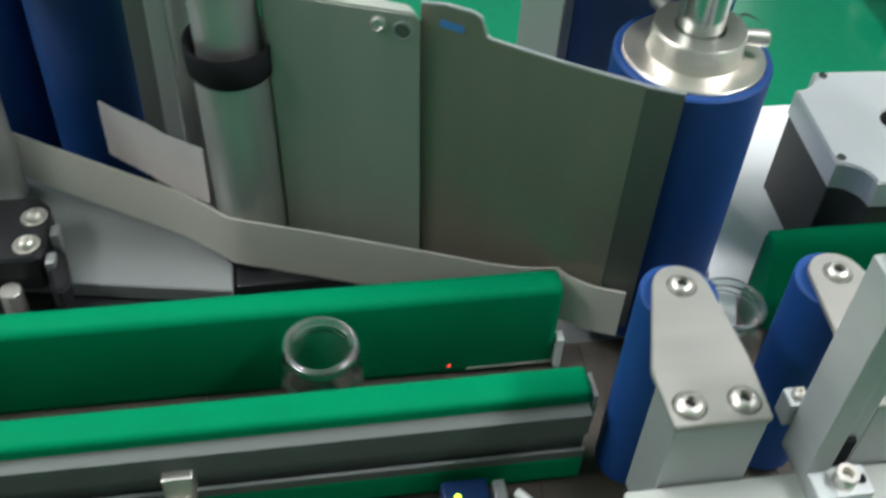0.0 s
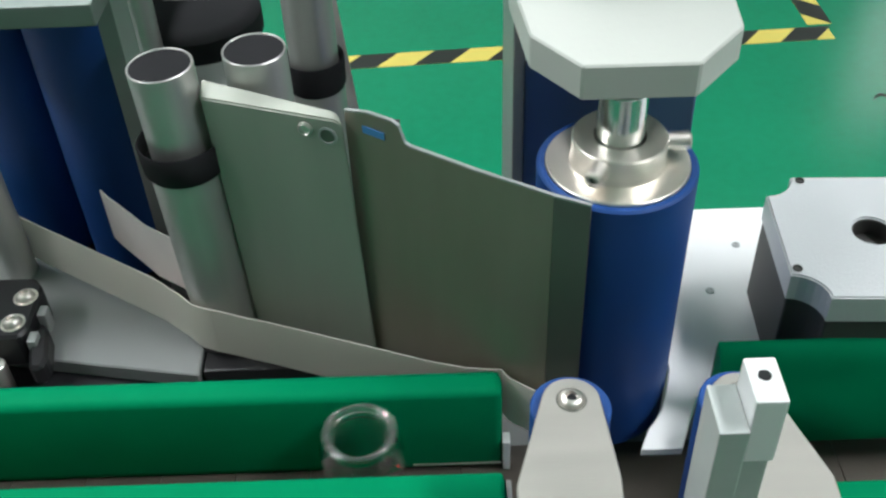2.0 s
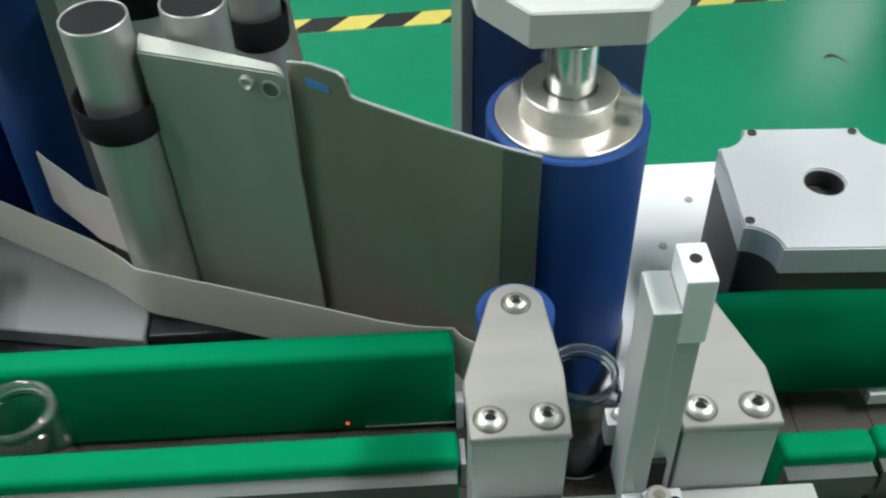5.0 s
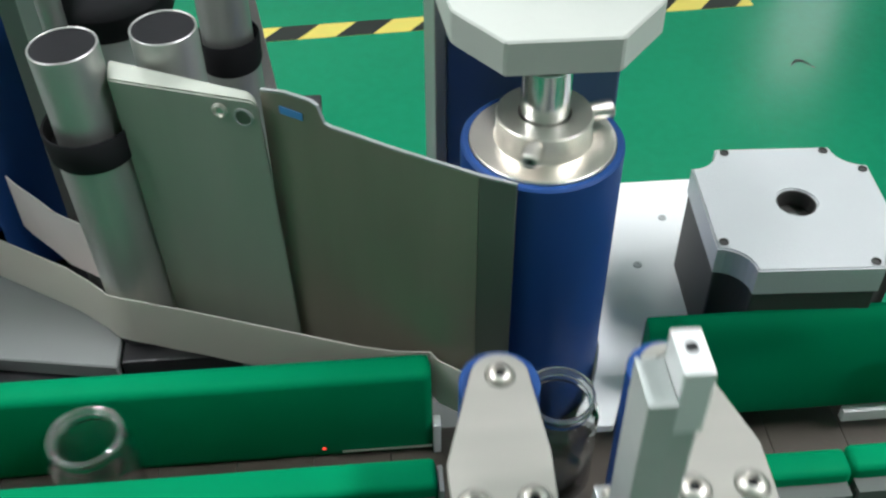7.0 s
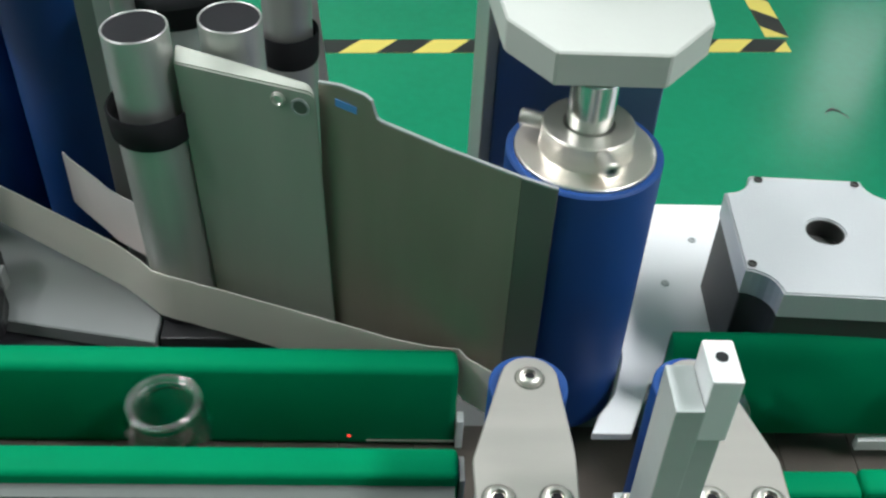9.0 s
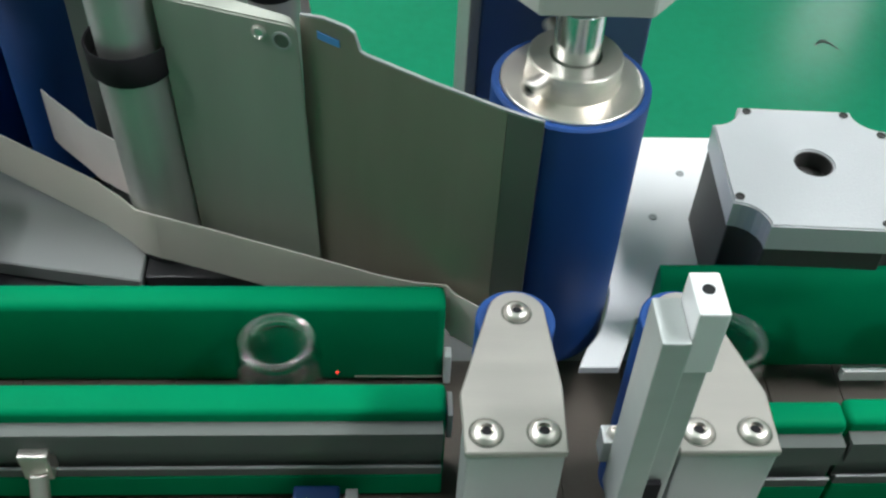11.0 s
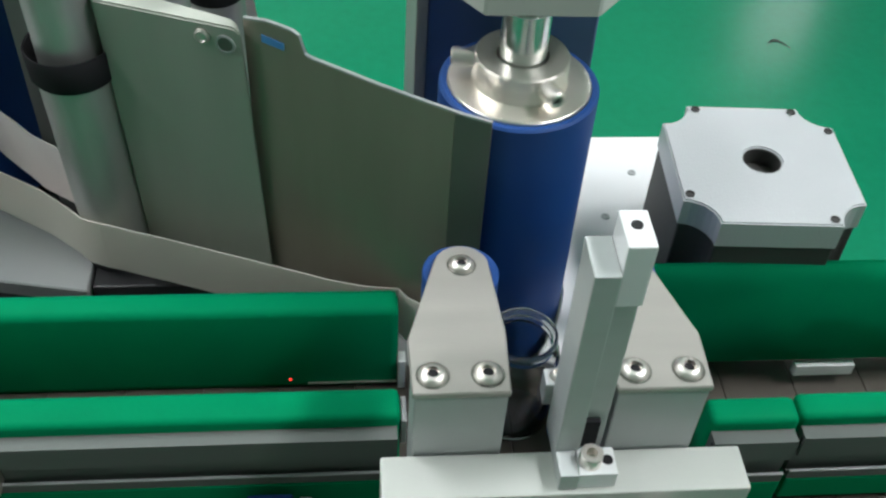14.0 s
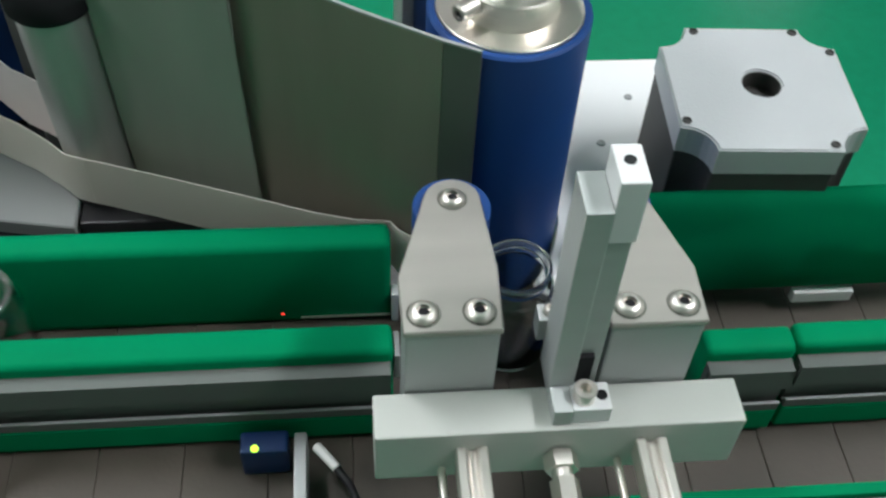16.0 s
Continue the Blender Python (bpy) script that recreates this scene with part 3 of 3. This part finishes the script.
# ---- guide tubes of the label web ----
def guide_tube(x, y, r, z_top, z_collar, label, sleeve=0.0, cup=0.0050):
    g = thing("guide_tube", label, "guide tube", (x, y, 0), "label web guide tubes")
    part("tube", lathe([(r - 0.0012, z_top - 0.03), (r - 0.0010, z_top - 0.0004), (r - 0.0005, z_top), (r, z_top - 0.0005), (r, SIDE_Z), (r - 0.002, SIDE_Z), (r - 0.002, z_top - 0.03)], 40), TUBE, g)
    part("plug", lathe([(0, z_top - 0.0012), (r - 0.0011, z_top - 0.0008), (r - 0.0013, z_top - 0.012), (0, z_top - 0.012)], 32), PLUG, g, "black end plug")
    if sleeve:
        part("sleeve", lathe([(r + 0.0002, SIDE_Z + 0.0002), (sleeve, SIDE_Z + 0.0002), (sleeve, z_collar - 0.0076), (r + 0.0002, z_collar - 0.0076)], 40), TUBE, g, "wider steel sleeve")
    rc = max(r, sleeve - 0.0022)
    part("collar", lathe([(r - 0.0005, z_collar - 0.0075), (rc + cup * 0.6, z_collar - 0.0075), (rc + cup * 0.92, z_collar - 0.0050), (rc + cup, z_collar + 0.0085), (rc + cup * 0.88, z_collar + 0.0095), (rc + cup * 0.72, z_collar + 0.0088), (rc + cup * 0.44, z_collar + 0.0005), (r - 0.0005, z_collar - 0.0010)], 40), PLUG, g, "black cup-shaped rubber collar")
    part("base_ring", lathe([(rc + 0.0024, SIDE_Z - 0.0004), (rc + 0.0042, SIDE_Z - 0.0004), (rc + 0.0042, SIDE_Z + 0.003), (rc + 0.0024, SIDE_Z + 0.004)], 40), DARK, g, "black base ring")
    return g


leaning = guide_tube(-0.1488, 0.0668, 0.0150, 1.035, 0.9865, "brushed steel guide tube with a black collar and open top", 0.0180)
leaning.rotation_euler.y = radians(-1.7)
leaning.location.x += 1.033 * math.sin(radians(1.7))
guide_tube(-0.1085, 0.0800, 0.0148, 1.033, 0.955, "brushed steel guide tube behind the peel plate")
guide_tube(-0.0868, 0.1150, 0.0122, 1.20, 0.998, "tall brushed steel guide tube with a black collar", 0.0140, 0.0030)

bend = thing("guide_tube", "short brushed steel tube at which the paper turns", "guide tube", (-0.2795, 0.1195, 0), "label web guide tubes")
part("tube", rod(0.0121, SIDE_Z + 0.0002, 0.9600, 40), TUBE, bend)
part("plug", rod(0.0105, 0.9602, 0.9620, 32), PLUG, bend, "black end plug")

# ---- label web ----
web = thing("label_web", "narrow translucent label backing paper running past the tube", "paper web", (0, 0, 0))
run = [(-0.2795 + 0.0127 * math.cos(radians(a)), 0.1195 + 0.0127 * math.sin(radians(a))) for a in (150, 125, 100, 78, 58)] + [(-0.2556, 0.1188), (-0.2181, 0.0952), (-0.182, 0.0723), (-0.166, 0.0590), (-0.1575, 0.0505), (-0.148, 0.0467), (-0.140, 0.0442), (-0.130, 0.0405), (-0.1178, 0.0365), (-0.0879, 0.0256), (-0.0589, 0.0149), (-0.0335, 0.0066), (-0.016, 0.0036), (0.0005, 0.0023), (0.0042, -0.0035), (0.0152, -0.0117), (0.0295, -0.0175)]
kink = run.index((-0.148, 0.0467))
for name, pts in (("unwound_length", run[:kink + 1]), ("peeling_length", run[kink:])):
    part(name, ribbon([(x, y, -0.004 * min(1, max(0, (x + 0.045) / 0.035))) for x, y in pts], 0.8690, 0.9005), PAPER, web)
web2 = thing("label_web", "printed label strip coming from the unwind rollers", "paper web", (0, 0, 0))
part("strip", ribbon([(-0.2245, 0.1410, -0.019), (-0.2150, 0.1270, -0.014), (-0.1960, 0.1030, -0.0065), (-0.1850, 0.0900, -0.0045), (-0.1670, 0.0780, -0.005)], 0.8905, 0.9270), PINK, web2)

# ---- blue unwind rollers and their top plate ----
for bx, by, br in ((-0.2385, 0.2060, 0.0270), (-0.2960, 0.2310, 0.0290)):
    g = thing("unwind_roller", "tall dark blue rubber roller of the label unwinder", "roller", (bx, by, 0), "unwind rollers")
    part("rubber_sleeve", rod(br, 0.804, 1.034, 48), BLUE, g)
    part("journal", rod(0.008, LOW_Z, 1.0358, 24), STEEL, g)
top = thing("roller_top_plate", "grey-green plate across the tops of the rollers", "top plate", (0, 0, 0))
part("plate", box(-0.34, -0.184, 0.100, 0.276, 1.036, 1.0475, 0.001), TOPG, top)
part("bolt", turn(button_bolt(), pose(-0.212, 0.118, 1.0476)), CHROME, top)
part("post", box(-0.2045, -0.1935, 0.156, 0.166, LOW_Z, 1.0358, 0.001), GREYP, top, "grey upright bar")
part("cover_strip", box(-0.1932, -0.1835, 0.1510, 0.1600, LOW_Z, 1.0358, 0.001), DECKW, top, "pale upright strip")
part("back_panel", box(-0.34, -0.1845, 0.2690, 0.2750, LOW_Z, 1.0358, 0.001), ALU, top)
stand = thing("stand_rod", "bright steel stand rod beside the rollers", "rod", (-0.1755, 0.145, 0))
part("rod", rod(0.0062, LOW_Z, 1.16, 28), TUBE, stand)

# ---- spool with a black flange ----
spool = thing("rewind_spool", "black round spool flange with a small white sticker", "spool", (-0.158, 0.1805, 0))
part("flange", lathe([(0, 0.985), (0.035, 0.985), (0.036, 0.987), (0.036, 0.998), (0.0345, 1.0), (0.029, 1.003), (0, 1.003)], 56), PLUG, spool)
part("core", rod(0.02, LOW_Z, 0.985, 32), DECKW, spool, "pale spool core")
part("sticker", box(-0.0175, 0.0125, 0.0055, 0.0125, 1.0032, 1.0036, 0), LABELW, spool, "white sticker with unreadable print")
part("sticker_bar", box(-0.0165, -0.0075, 0.0072, 0.0108, 1.0038, 1.004, 0), REDINK, spool)
tall_web = thing("label_web", "pale printed label strip running up behind the tall tube", "paper web", (-0.0712, 0.1345, 0.985))
tall_web.rotation_euler.y = radians(-5)
part("strip", box(-0.0125, 0, 0, 0.0006, -0.1848, 0.215, 0.0001), PINK, tall_web)
for k in range(6):
    part("print_mark", box(-0.0110, -0.0085, -0.0004, -0.0001, -0.02 + 0.034 * k, -0.008 + 0.034 * k, 0), PINKINK, tall_web, "small faint red printed mark")

# ---- black clamp lever at the unwind side ----
lever = thing("clamp_lever", "black clamp bracket with bright screws and a steel post", "clamp bracket", (0, 0, 0))
body = prism([(-0.282, 0.044), (-0.250, 0.044), (-0.247, 0.050), (-0.2475, 0.082), (-0.254, 0.090), (-0.282, 0.090)], SIDE_Z + 0.0003, 0.8880, 0.0015)
part("body", body, DARK, lever, "black clamp body")
for bx, by in ((-0.2545, 0.0740), (-0.2560, 0.0545)):
    sc = part("screw", turn(button_bolt(0.0050, 0.0034), pose(bx, by, 0.8881)), CHROME, lever, "bright screw head")
    part("washer", lathe([(0.0052, 0.0002), (0.0066, 0.0003), (0.0067, 0.0001)], 20, (bx, by, 0.8880)), STEEL, sc)
    part("lug", box(-0.2474, -0.2425, by - 0.0105, by - 0.0025, 0.8700, 0.8840, 0.0010), GREYP, lever, "small grey facet block")
part("handle", prism([(-0.2468, 0.042), (-0.2430, 0.029), (-0.2365, 0.029), (-0.2350, 0.036), (-0.2400, 0.058), (-0.2468, 0.064)], SIDE_Z + 0.0010, 0.8800, 0.0020), DARK, lever, "bent black handle")
part("post", rod(0.0055, 0.8546, 0.8740, 24, (-0.2650, 0.0380)), CHROME, lever, "bright steel post")

# ---- press unit: two rollers on plates, cross bar and arm ----
press = thing("press_unit", "sliding press unit with two blue rollers on steel plates", "press unit", (0, 0, 0))
PRESS_FIT = Matrix.Translation((0.0008, 0.0167, -0.0646)) @ Matrix.Scale(1.051, 4)


def press_part(name, bm, material, parent, label=""):
    return part(name, turn(bm, PRESS_FIT), material, parent, label)


PZ = 0.9785


def press_side(xc, mirror):
    s = -1 if mirror else 1
    xp = xc + 0.0048 * s
    out = [(xc - 0.0172 * s, -0.1245), (xc + 0.0172 * s, -0.1245), (xc + 0.0182 * s, -0.097)]
    ang = [15 + 150 * i / 8 for i in range(9)]
    for a in ang:
        out.append((xp + s * 0.0108 * math.cos(radians(a)), -0.0635 + 0.0108 * math.sin(radians(a))))
    out.append((xc - 0.0178 * s, -0.100))
    if mirror:
        out.reverse()
    press_part("top_plate", prism(out, PZ, PZ + 0.003, 0.0005), PLATE, press, "brushed steel tapered plate")
    for px, py, pr in ((xc - 0.0097, -0.1165, 0.0053), (xc + 0.0097, -0.1165, 0.0053), (xp, -0.0635, 0.0050)):
        bo = press_part("bolt", turn(button_bolt(pr, 0.0025), pose(px, py, PZ + 0.003)), CHROME, press, "bright button-head screw")
        # flat dark ring paints the contact shadow round the head
        press_part("shade_ring", lathe([(pr * 0.96, 0.0002), (pr * 1.10, 0.0003), (pr * 1.14, 0.0001)], 24, (px, py, PZ + 0.003)), TIPM, bo, "dark ring painting the shadow round the screw head")
        # black disc stands in for the shade inside the recess
        press_part("socket", lathe([(pr * 0.40, 0), (pr * 0.36, 0.0004), (0, 0.0004)], 6, (px, py, PZ + 0.0040)), PLUG, bo, "black disc painting the shade in the hexagon socket")
    ro = press_part("roller", rod(0.0150, 0.868, 0.9775, 40, (xp, -0.0635)), BLUE, press, "blue rubber roller")
    press_part("axle", rod(0.004, 0.8665, PZ, 16, (xp, -0.0635)), STEEL, ro)
    press_part("block", box(xc - 0.0165, xc + 0.0165, -0.1240, -0.1035, 0.9150, PZ - 0.0003, 0.0008), ALU, press, "machined aluminium block")


press_side(0.0155, False)
press_side(0.0872, True)
bar = press_part("cross_bar", box(-0.0125, 0.1225, -0.1430, -0.1245, 0.915, 0.9445, 0.001), PAINT, press)
arm = press_part("arm", box(0.0508, 0.0595, -0.1300, -0.1120, 0.945, 1.0445, 0.0006), ARMM, press, "upright aluminium arm")
press_part("arm_head", box(0.0597, 0.0690, -0.1280, -0.1115, 1.0285, 1.0550, 0.0008), DECKW, arm, "white arm head")
press_part("arm_web", box(0.0597, 0.0684, -0.1262, -0.1150, 0.945, 1.0283, 0.0006), ARMM, arm)
# black disc on the solid head paints the hole's dark inside
press_part("arm_socket", lathe([(0.0019, 0.0001), (0.0019, 0.0004), (0, 0.0004)], 16, (0.0642, -0.1185, 1.0550)), DARK, arm)
press_part("arm_foot", box(0.0508, 0.0578, -0.1412, -0.1302, 0.9447, 0.9535, 0.0006), ARMM, arm)
clamp = press_part("clamp_block", box(0.0580, 0.0720, -0.1405, -0.1290, 0.9447, 0.9530, 0.0006), DECKW, press, "white clamp block")
# no hole is cut; the black disc paints its shade
press_part("clamp_hole", lathe([(0.0021, 0.0001), (0.0020, 0.0004), (0, 0.0004)], 16, (0.0690, -0.1345, 0.9530)), PLUG, clamp, "black disc painting the shaded threaded hole")
press_part("clamp_screw", turn(lathe([(0, 0), (0.0042, 0), (0.0042, 0.0052), (0.0038, 0.0056), (0.0022, 0.0056), (0.002, 0.002), (0, 0.002)], 20), pose(0.0625, -0.1350, 0.9531)), CHROME, clamp)
# black box set before the arm stands in for the slot's dark inside
press_part("slot_shade", box(0.0597, 0.0655, -0.1286, -0.1263, 0.953, 0.968, 0.0004), PLUG, clamp)
small = press_part("stop_block", box(0.0480, 0.0560, -0.1118, -0.1040, 0.9560, 0.9680, 0.0006), ALU, press, "small pale stop block")
press_part("stop_screw", turn(button_bolt(0.0028, 0.0024), pose(0.0525, -0.1078, 0.9681)), CHROME, small)
for rx in (0.0225, 0.0885):
    bar_out = [(-0.0058, -0.0055), (0.0058, -0.0055), (0.0058, 0.0055), (0.0022, 0.0055), (0.0010, 0.0030), (-0.0010, 0.0030), (-0.0022, 0.0055), (-0.0058, 0.0055)]
    press_part("guide_bar", turn(prism(bar_out, 0.0, 0.125, 0.0005), pose(rx, -0.1432, 0.931, 90)), CHROME, press, "grooved bright steel guide bar")
    press_part("thin_rod", turn(rod(0.0016, 0.0, 0.10, 12), pose(rx - 0.0105, -0.1432, 0.922, 90)), STEEL, press)
pist = press_part("piston_rod", turn(rod(0.004, 0.0, 0.12, 20), pose(0.0555, -0.1432, 0.928, 90)), CHROME, press)
press_part("lock_nut", turn(lathe([(0, 0), (0.0062, 0), (0.0065, 0.0006), (0.0065, 0.006), (0.0062, 0.0066), (0, 0.0066)], 6), pose(0.0555, -0.1440, 0.928, 90)), CHROME, pist)
press_part("lock_nut", turn(lathe([(0, 0), (0.0055, 0), (0.0055, 0.012), (0, 0.012)], 6), pose(0.0555, -0.1545, 0.928, 90)), CHROME, pist)
cyl = thing("air_cylinder", "aluminium air cylinder block that drives the press unit", "air cylinder", (0, 0, 0))
part("body", box(0.012, 0.105, -0.345, -0.262, 0.893, 0.933, 0.002), ALU, cyl)
part("bracket", box(0.03, 0.08, -0.335, -0.1505, 0.79, 0.80, 0.001), FRAME, cyl)
part("upright", box(0.045, 0.065, -0.33, -0.28, 0.8, 0.8928, 0.001), FRAME, cyl)

# ---- photo sensor before the rail ----
sens = thing("photo_sensor", "blue photo sensor with a lit yellow-green lamp", "sensor", (-0.0597, -0.0935, 0))
part("case", box(-0.0105, 0.0105, -0.0055, 0.0055, 0.8425, 0.862, 0.0015), SENSB, sens)
part("led", lathe([(0.0017, 0), (0.0015, 0.0009), (0.0008, 0.0014), (0, 0.0015)], 14, (-0.004, -0.0036, 0.862)), LED, sens, "lit yellow-green indicator")
part("bracket", box(0.0130, 0.0185, -0.045, 0.0045, 0.8425, 0.8605, 0.0006), ALU, sens, "bent aluminium bracket")
part("sleeve", turn(rod(0.0022, 0.0, 0.015, 14), pose(0.0225, -0.003, 0.861, 90, 0, 38)), LABELW, sens, "white cable sleeve")
cu = bpy.data.curves.new("cable", "CURVE")
cu.dimensions, cu.bevel_depth, cu.bevel_resolution = "3D", 0.0018, 3
sp = cu.splines.new("BEZIER")
cpts = [(0.031, -0.014, 0.861), (0.038, -0.024, 0.858), (0.041, -0.036, 0.852), (0.036, -0.060, 0.80)]
sp.bezier_points.add(len(cpts) - 1)
for p, c in zip(sp.bezier_points, cpts):
    p.co, p.handle_left_type, p.handle_right_type = c, "AUTO", "AUTO"
cob = new("cable", cu)
cob.parent = sens
cu.materials.append(DARK)
# glowing dot painted where the sensor's red beam meets the rail
tipp = thing("beam_spot", "tiny glowing dot standing in for the red sensor beam on the green rail", "sensor spot", (0, 0, 0))
part("spot", turn(lathe([(0.0010, 0), (0.0008, 0.0004), (0, 0.0005)], 12), pose(-0.0537, -0.0151, 0.8498, 90)), REDDOT, tipp)
wire = thing("rail_end_clip", "clip at the rail's end, with a bright strip for a reflected line", "clip", (0, 0, 0))
# bright strip stands in for the thin reflection along the rail's foot
part("strip", box(-0.045, -0.0005, -0.0164, -0.0154, 0.8470, 0.8477, 0.0002), CHROME, wire)
part("clip", box(0.0002, 0.0038, -0.017, -0.010, 0.8425, 0.864, 0.0007), DECKW, wire)
part("end_cap", box(-0.0018, 0.0008, -0.0750, -0.0615, 0.8790, 0.8960, 0.0006), GREYP, wire, "pale end cap of the front rail")

# ---- glass vials ----
def vial(x):
    v = thing("glass_vial", "empty clear glass vial with a rounded shoulder", "vial", (x, -0.0375, BELT_Z), "glass vials")
    w = 0.0012
    body = [(0, 0.0005), (0.0165, 0.0002), (0.0182, 0.0012), (0.0188, 0.0035), (0.0188, 0.0478), (0.0185, 0.0498), (0.0176, 0.0514), (0.0160, 0.0528), (0.0150, 0.0536), (0.0147, 0.0546), (0.0151, 0.0554), (0.0153, 0.0562), (0.0150, 0.0571), (0.0147, 0.0577), (0.0134, 0.0577), (0.0134, 0.0545), (0.0140, 0.0532), (0.0166, 0.0508), (0.0188 - w, 0.0474), (0.0188 - w, 0.0045), (0.0165, 0.0024), (0, 0.0028)]
    part("body", lathe(body, 48), GLASS, v)
    lip = [(0.0147, 0.05775), (0.0157, 0.0582), (0.0163, 0.0590), (0.0164, 0.0602), (0.0161, 0.0611), (0.0154, 0.0616), (0.0146, 0.0614), (0.0140, 0.0607), (0.0136, 0.0595), (0.0134, 0.05775), (0.0147, 0.05775)]
    part("lip", lathe(lip, 48), LIPG, v, "thick glass lip, slightly whitened for its bright reflections")
    return v


PRESS_AT = [0.50, 2.40, 4.13, 5.84, 7.63, 9.64, 11.42, 13.21, 14.99, 16.8]
LET_GO = [1.68, 3.46, 5.23, 6.99, 8.80, 10.62, 12.49, 14.33, 16.4, 18.0]
VIAL_IN = [0.58, 2.41, 4.15, 5.84, 7.70, 9.64, 11.45, 13.25, 15.00, 16.8]
VIAL_OUT = [1.83, 3.62, 5.40, 7.04, 8.80, 10.75, 12.63, 14.42, 16.6, 18.2]
VIALS = [(-1.2, -0.06)] + list(zip(VIAL_IN, VIAL_OUT))
vials = [vial(-0.45) for _ in VIALS]


def motions():
    speed, xp, yp = 0.30, 0.0565, -0.0332
    for i, (ob, (ta, tr)) in enumerate(zip(vials, VIALS)):
        xq = -0.50 - 0.042 * i
        xe = 1.08 - 0.042 * i
        t0 = ta - (xp - xq) / speed

        def where(t):
            if t < t0:
                return xq, -0.0375
            if t < ta:
                x = xp - speed * (ta - t)
                k = min(1, max(0, (x - 0.0) / 0.05))
                return x, -0.0375 + (yp + 0.0375) * k
            if t < tr:
                return xp, yp
            x = min(xe, xp + speed * (t - tr))
            k = min(1, max(0, (x - xp) / 0.06))
            return x, yp + (-0.0365 - yp) * k

        te = tr + (xe - xp) / speed
        times = {0.0, 16.0}
        for t in (t0, ta - (xp - 0.0) / speed, ta, tr, tr + 0.2, te):
            for d in (-0.067, 0, 0.067):
                if 0 < t + d < 16:
                    times.add(round(round((t + d) * FPS) / FPS, 4))
        for k in range(1, 64):
            times.add(k * 0.25)
        rows = []
        for t in sorted(times):
            x, y = where(t)
            rows.append((t, pose(x, y, BELT_Z)))
        walk(ob, rows)
    back = -0.0268
    rows = [(0.0, pose(0, back, 0))]
    for ta, tr in zip(PRESS_AT, LET_GO):
        for t, y in ((ta - 0.03, back), (ta + 0.08, 0), (tr - 0.08, 0), (tr + 0.04, back)):
            if t < 16:
                rows.append((t, pose(0, y, 0)))
    rows.append((16.0, pose(0, 0, 0)))
    walk(press, rows)
    # the drum's turn at each half second, about 505 degrees a second
    seen = [(0.0, -12), (0.5, 238), (1.0, 105), (1.5, 12), (2.0, 240), (2.5, 160), (3.0, 30), (5.5, 235), (6.0, 98), (6.5, 10), (7.0, 250), (7.5, 158), (8.0, 30), (8.5, 290), (9.0, 162), (9.5, 52), (10.0, 308), (12.5, 157), (13.0, 30), (13.5, 296), (14.0, 172), (14.5, 67), (15.0, 302), (15.5, 230), (16.0, 97)]
    turns = [seen[0]]
    for t, a in seen[1:]:
        due = turns[-1][1] + 505 * (t - turns[-1][0])
        turns.append((t, a + 360 * round((due - a) / 360)))
    rows = []
    for k in range(161):
        t = k * 0.1
        j = max(i for i in range(len(turns) - 1) if turns[i][0] <= t + 1e-6)
        (ta, aa), (tb, ab) = turns[j], turns[j + 1]
        rows.append((t, pose(DX, DY, 0, 0, 0, aa + (ab - aa) * (t - ta) / (tb - ta))))
    walk(drum, rows)


motions()
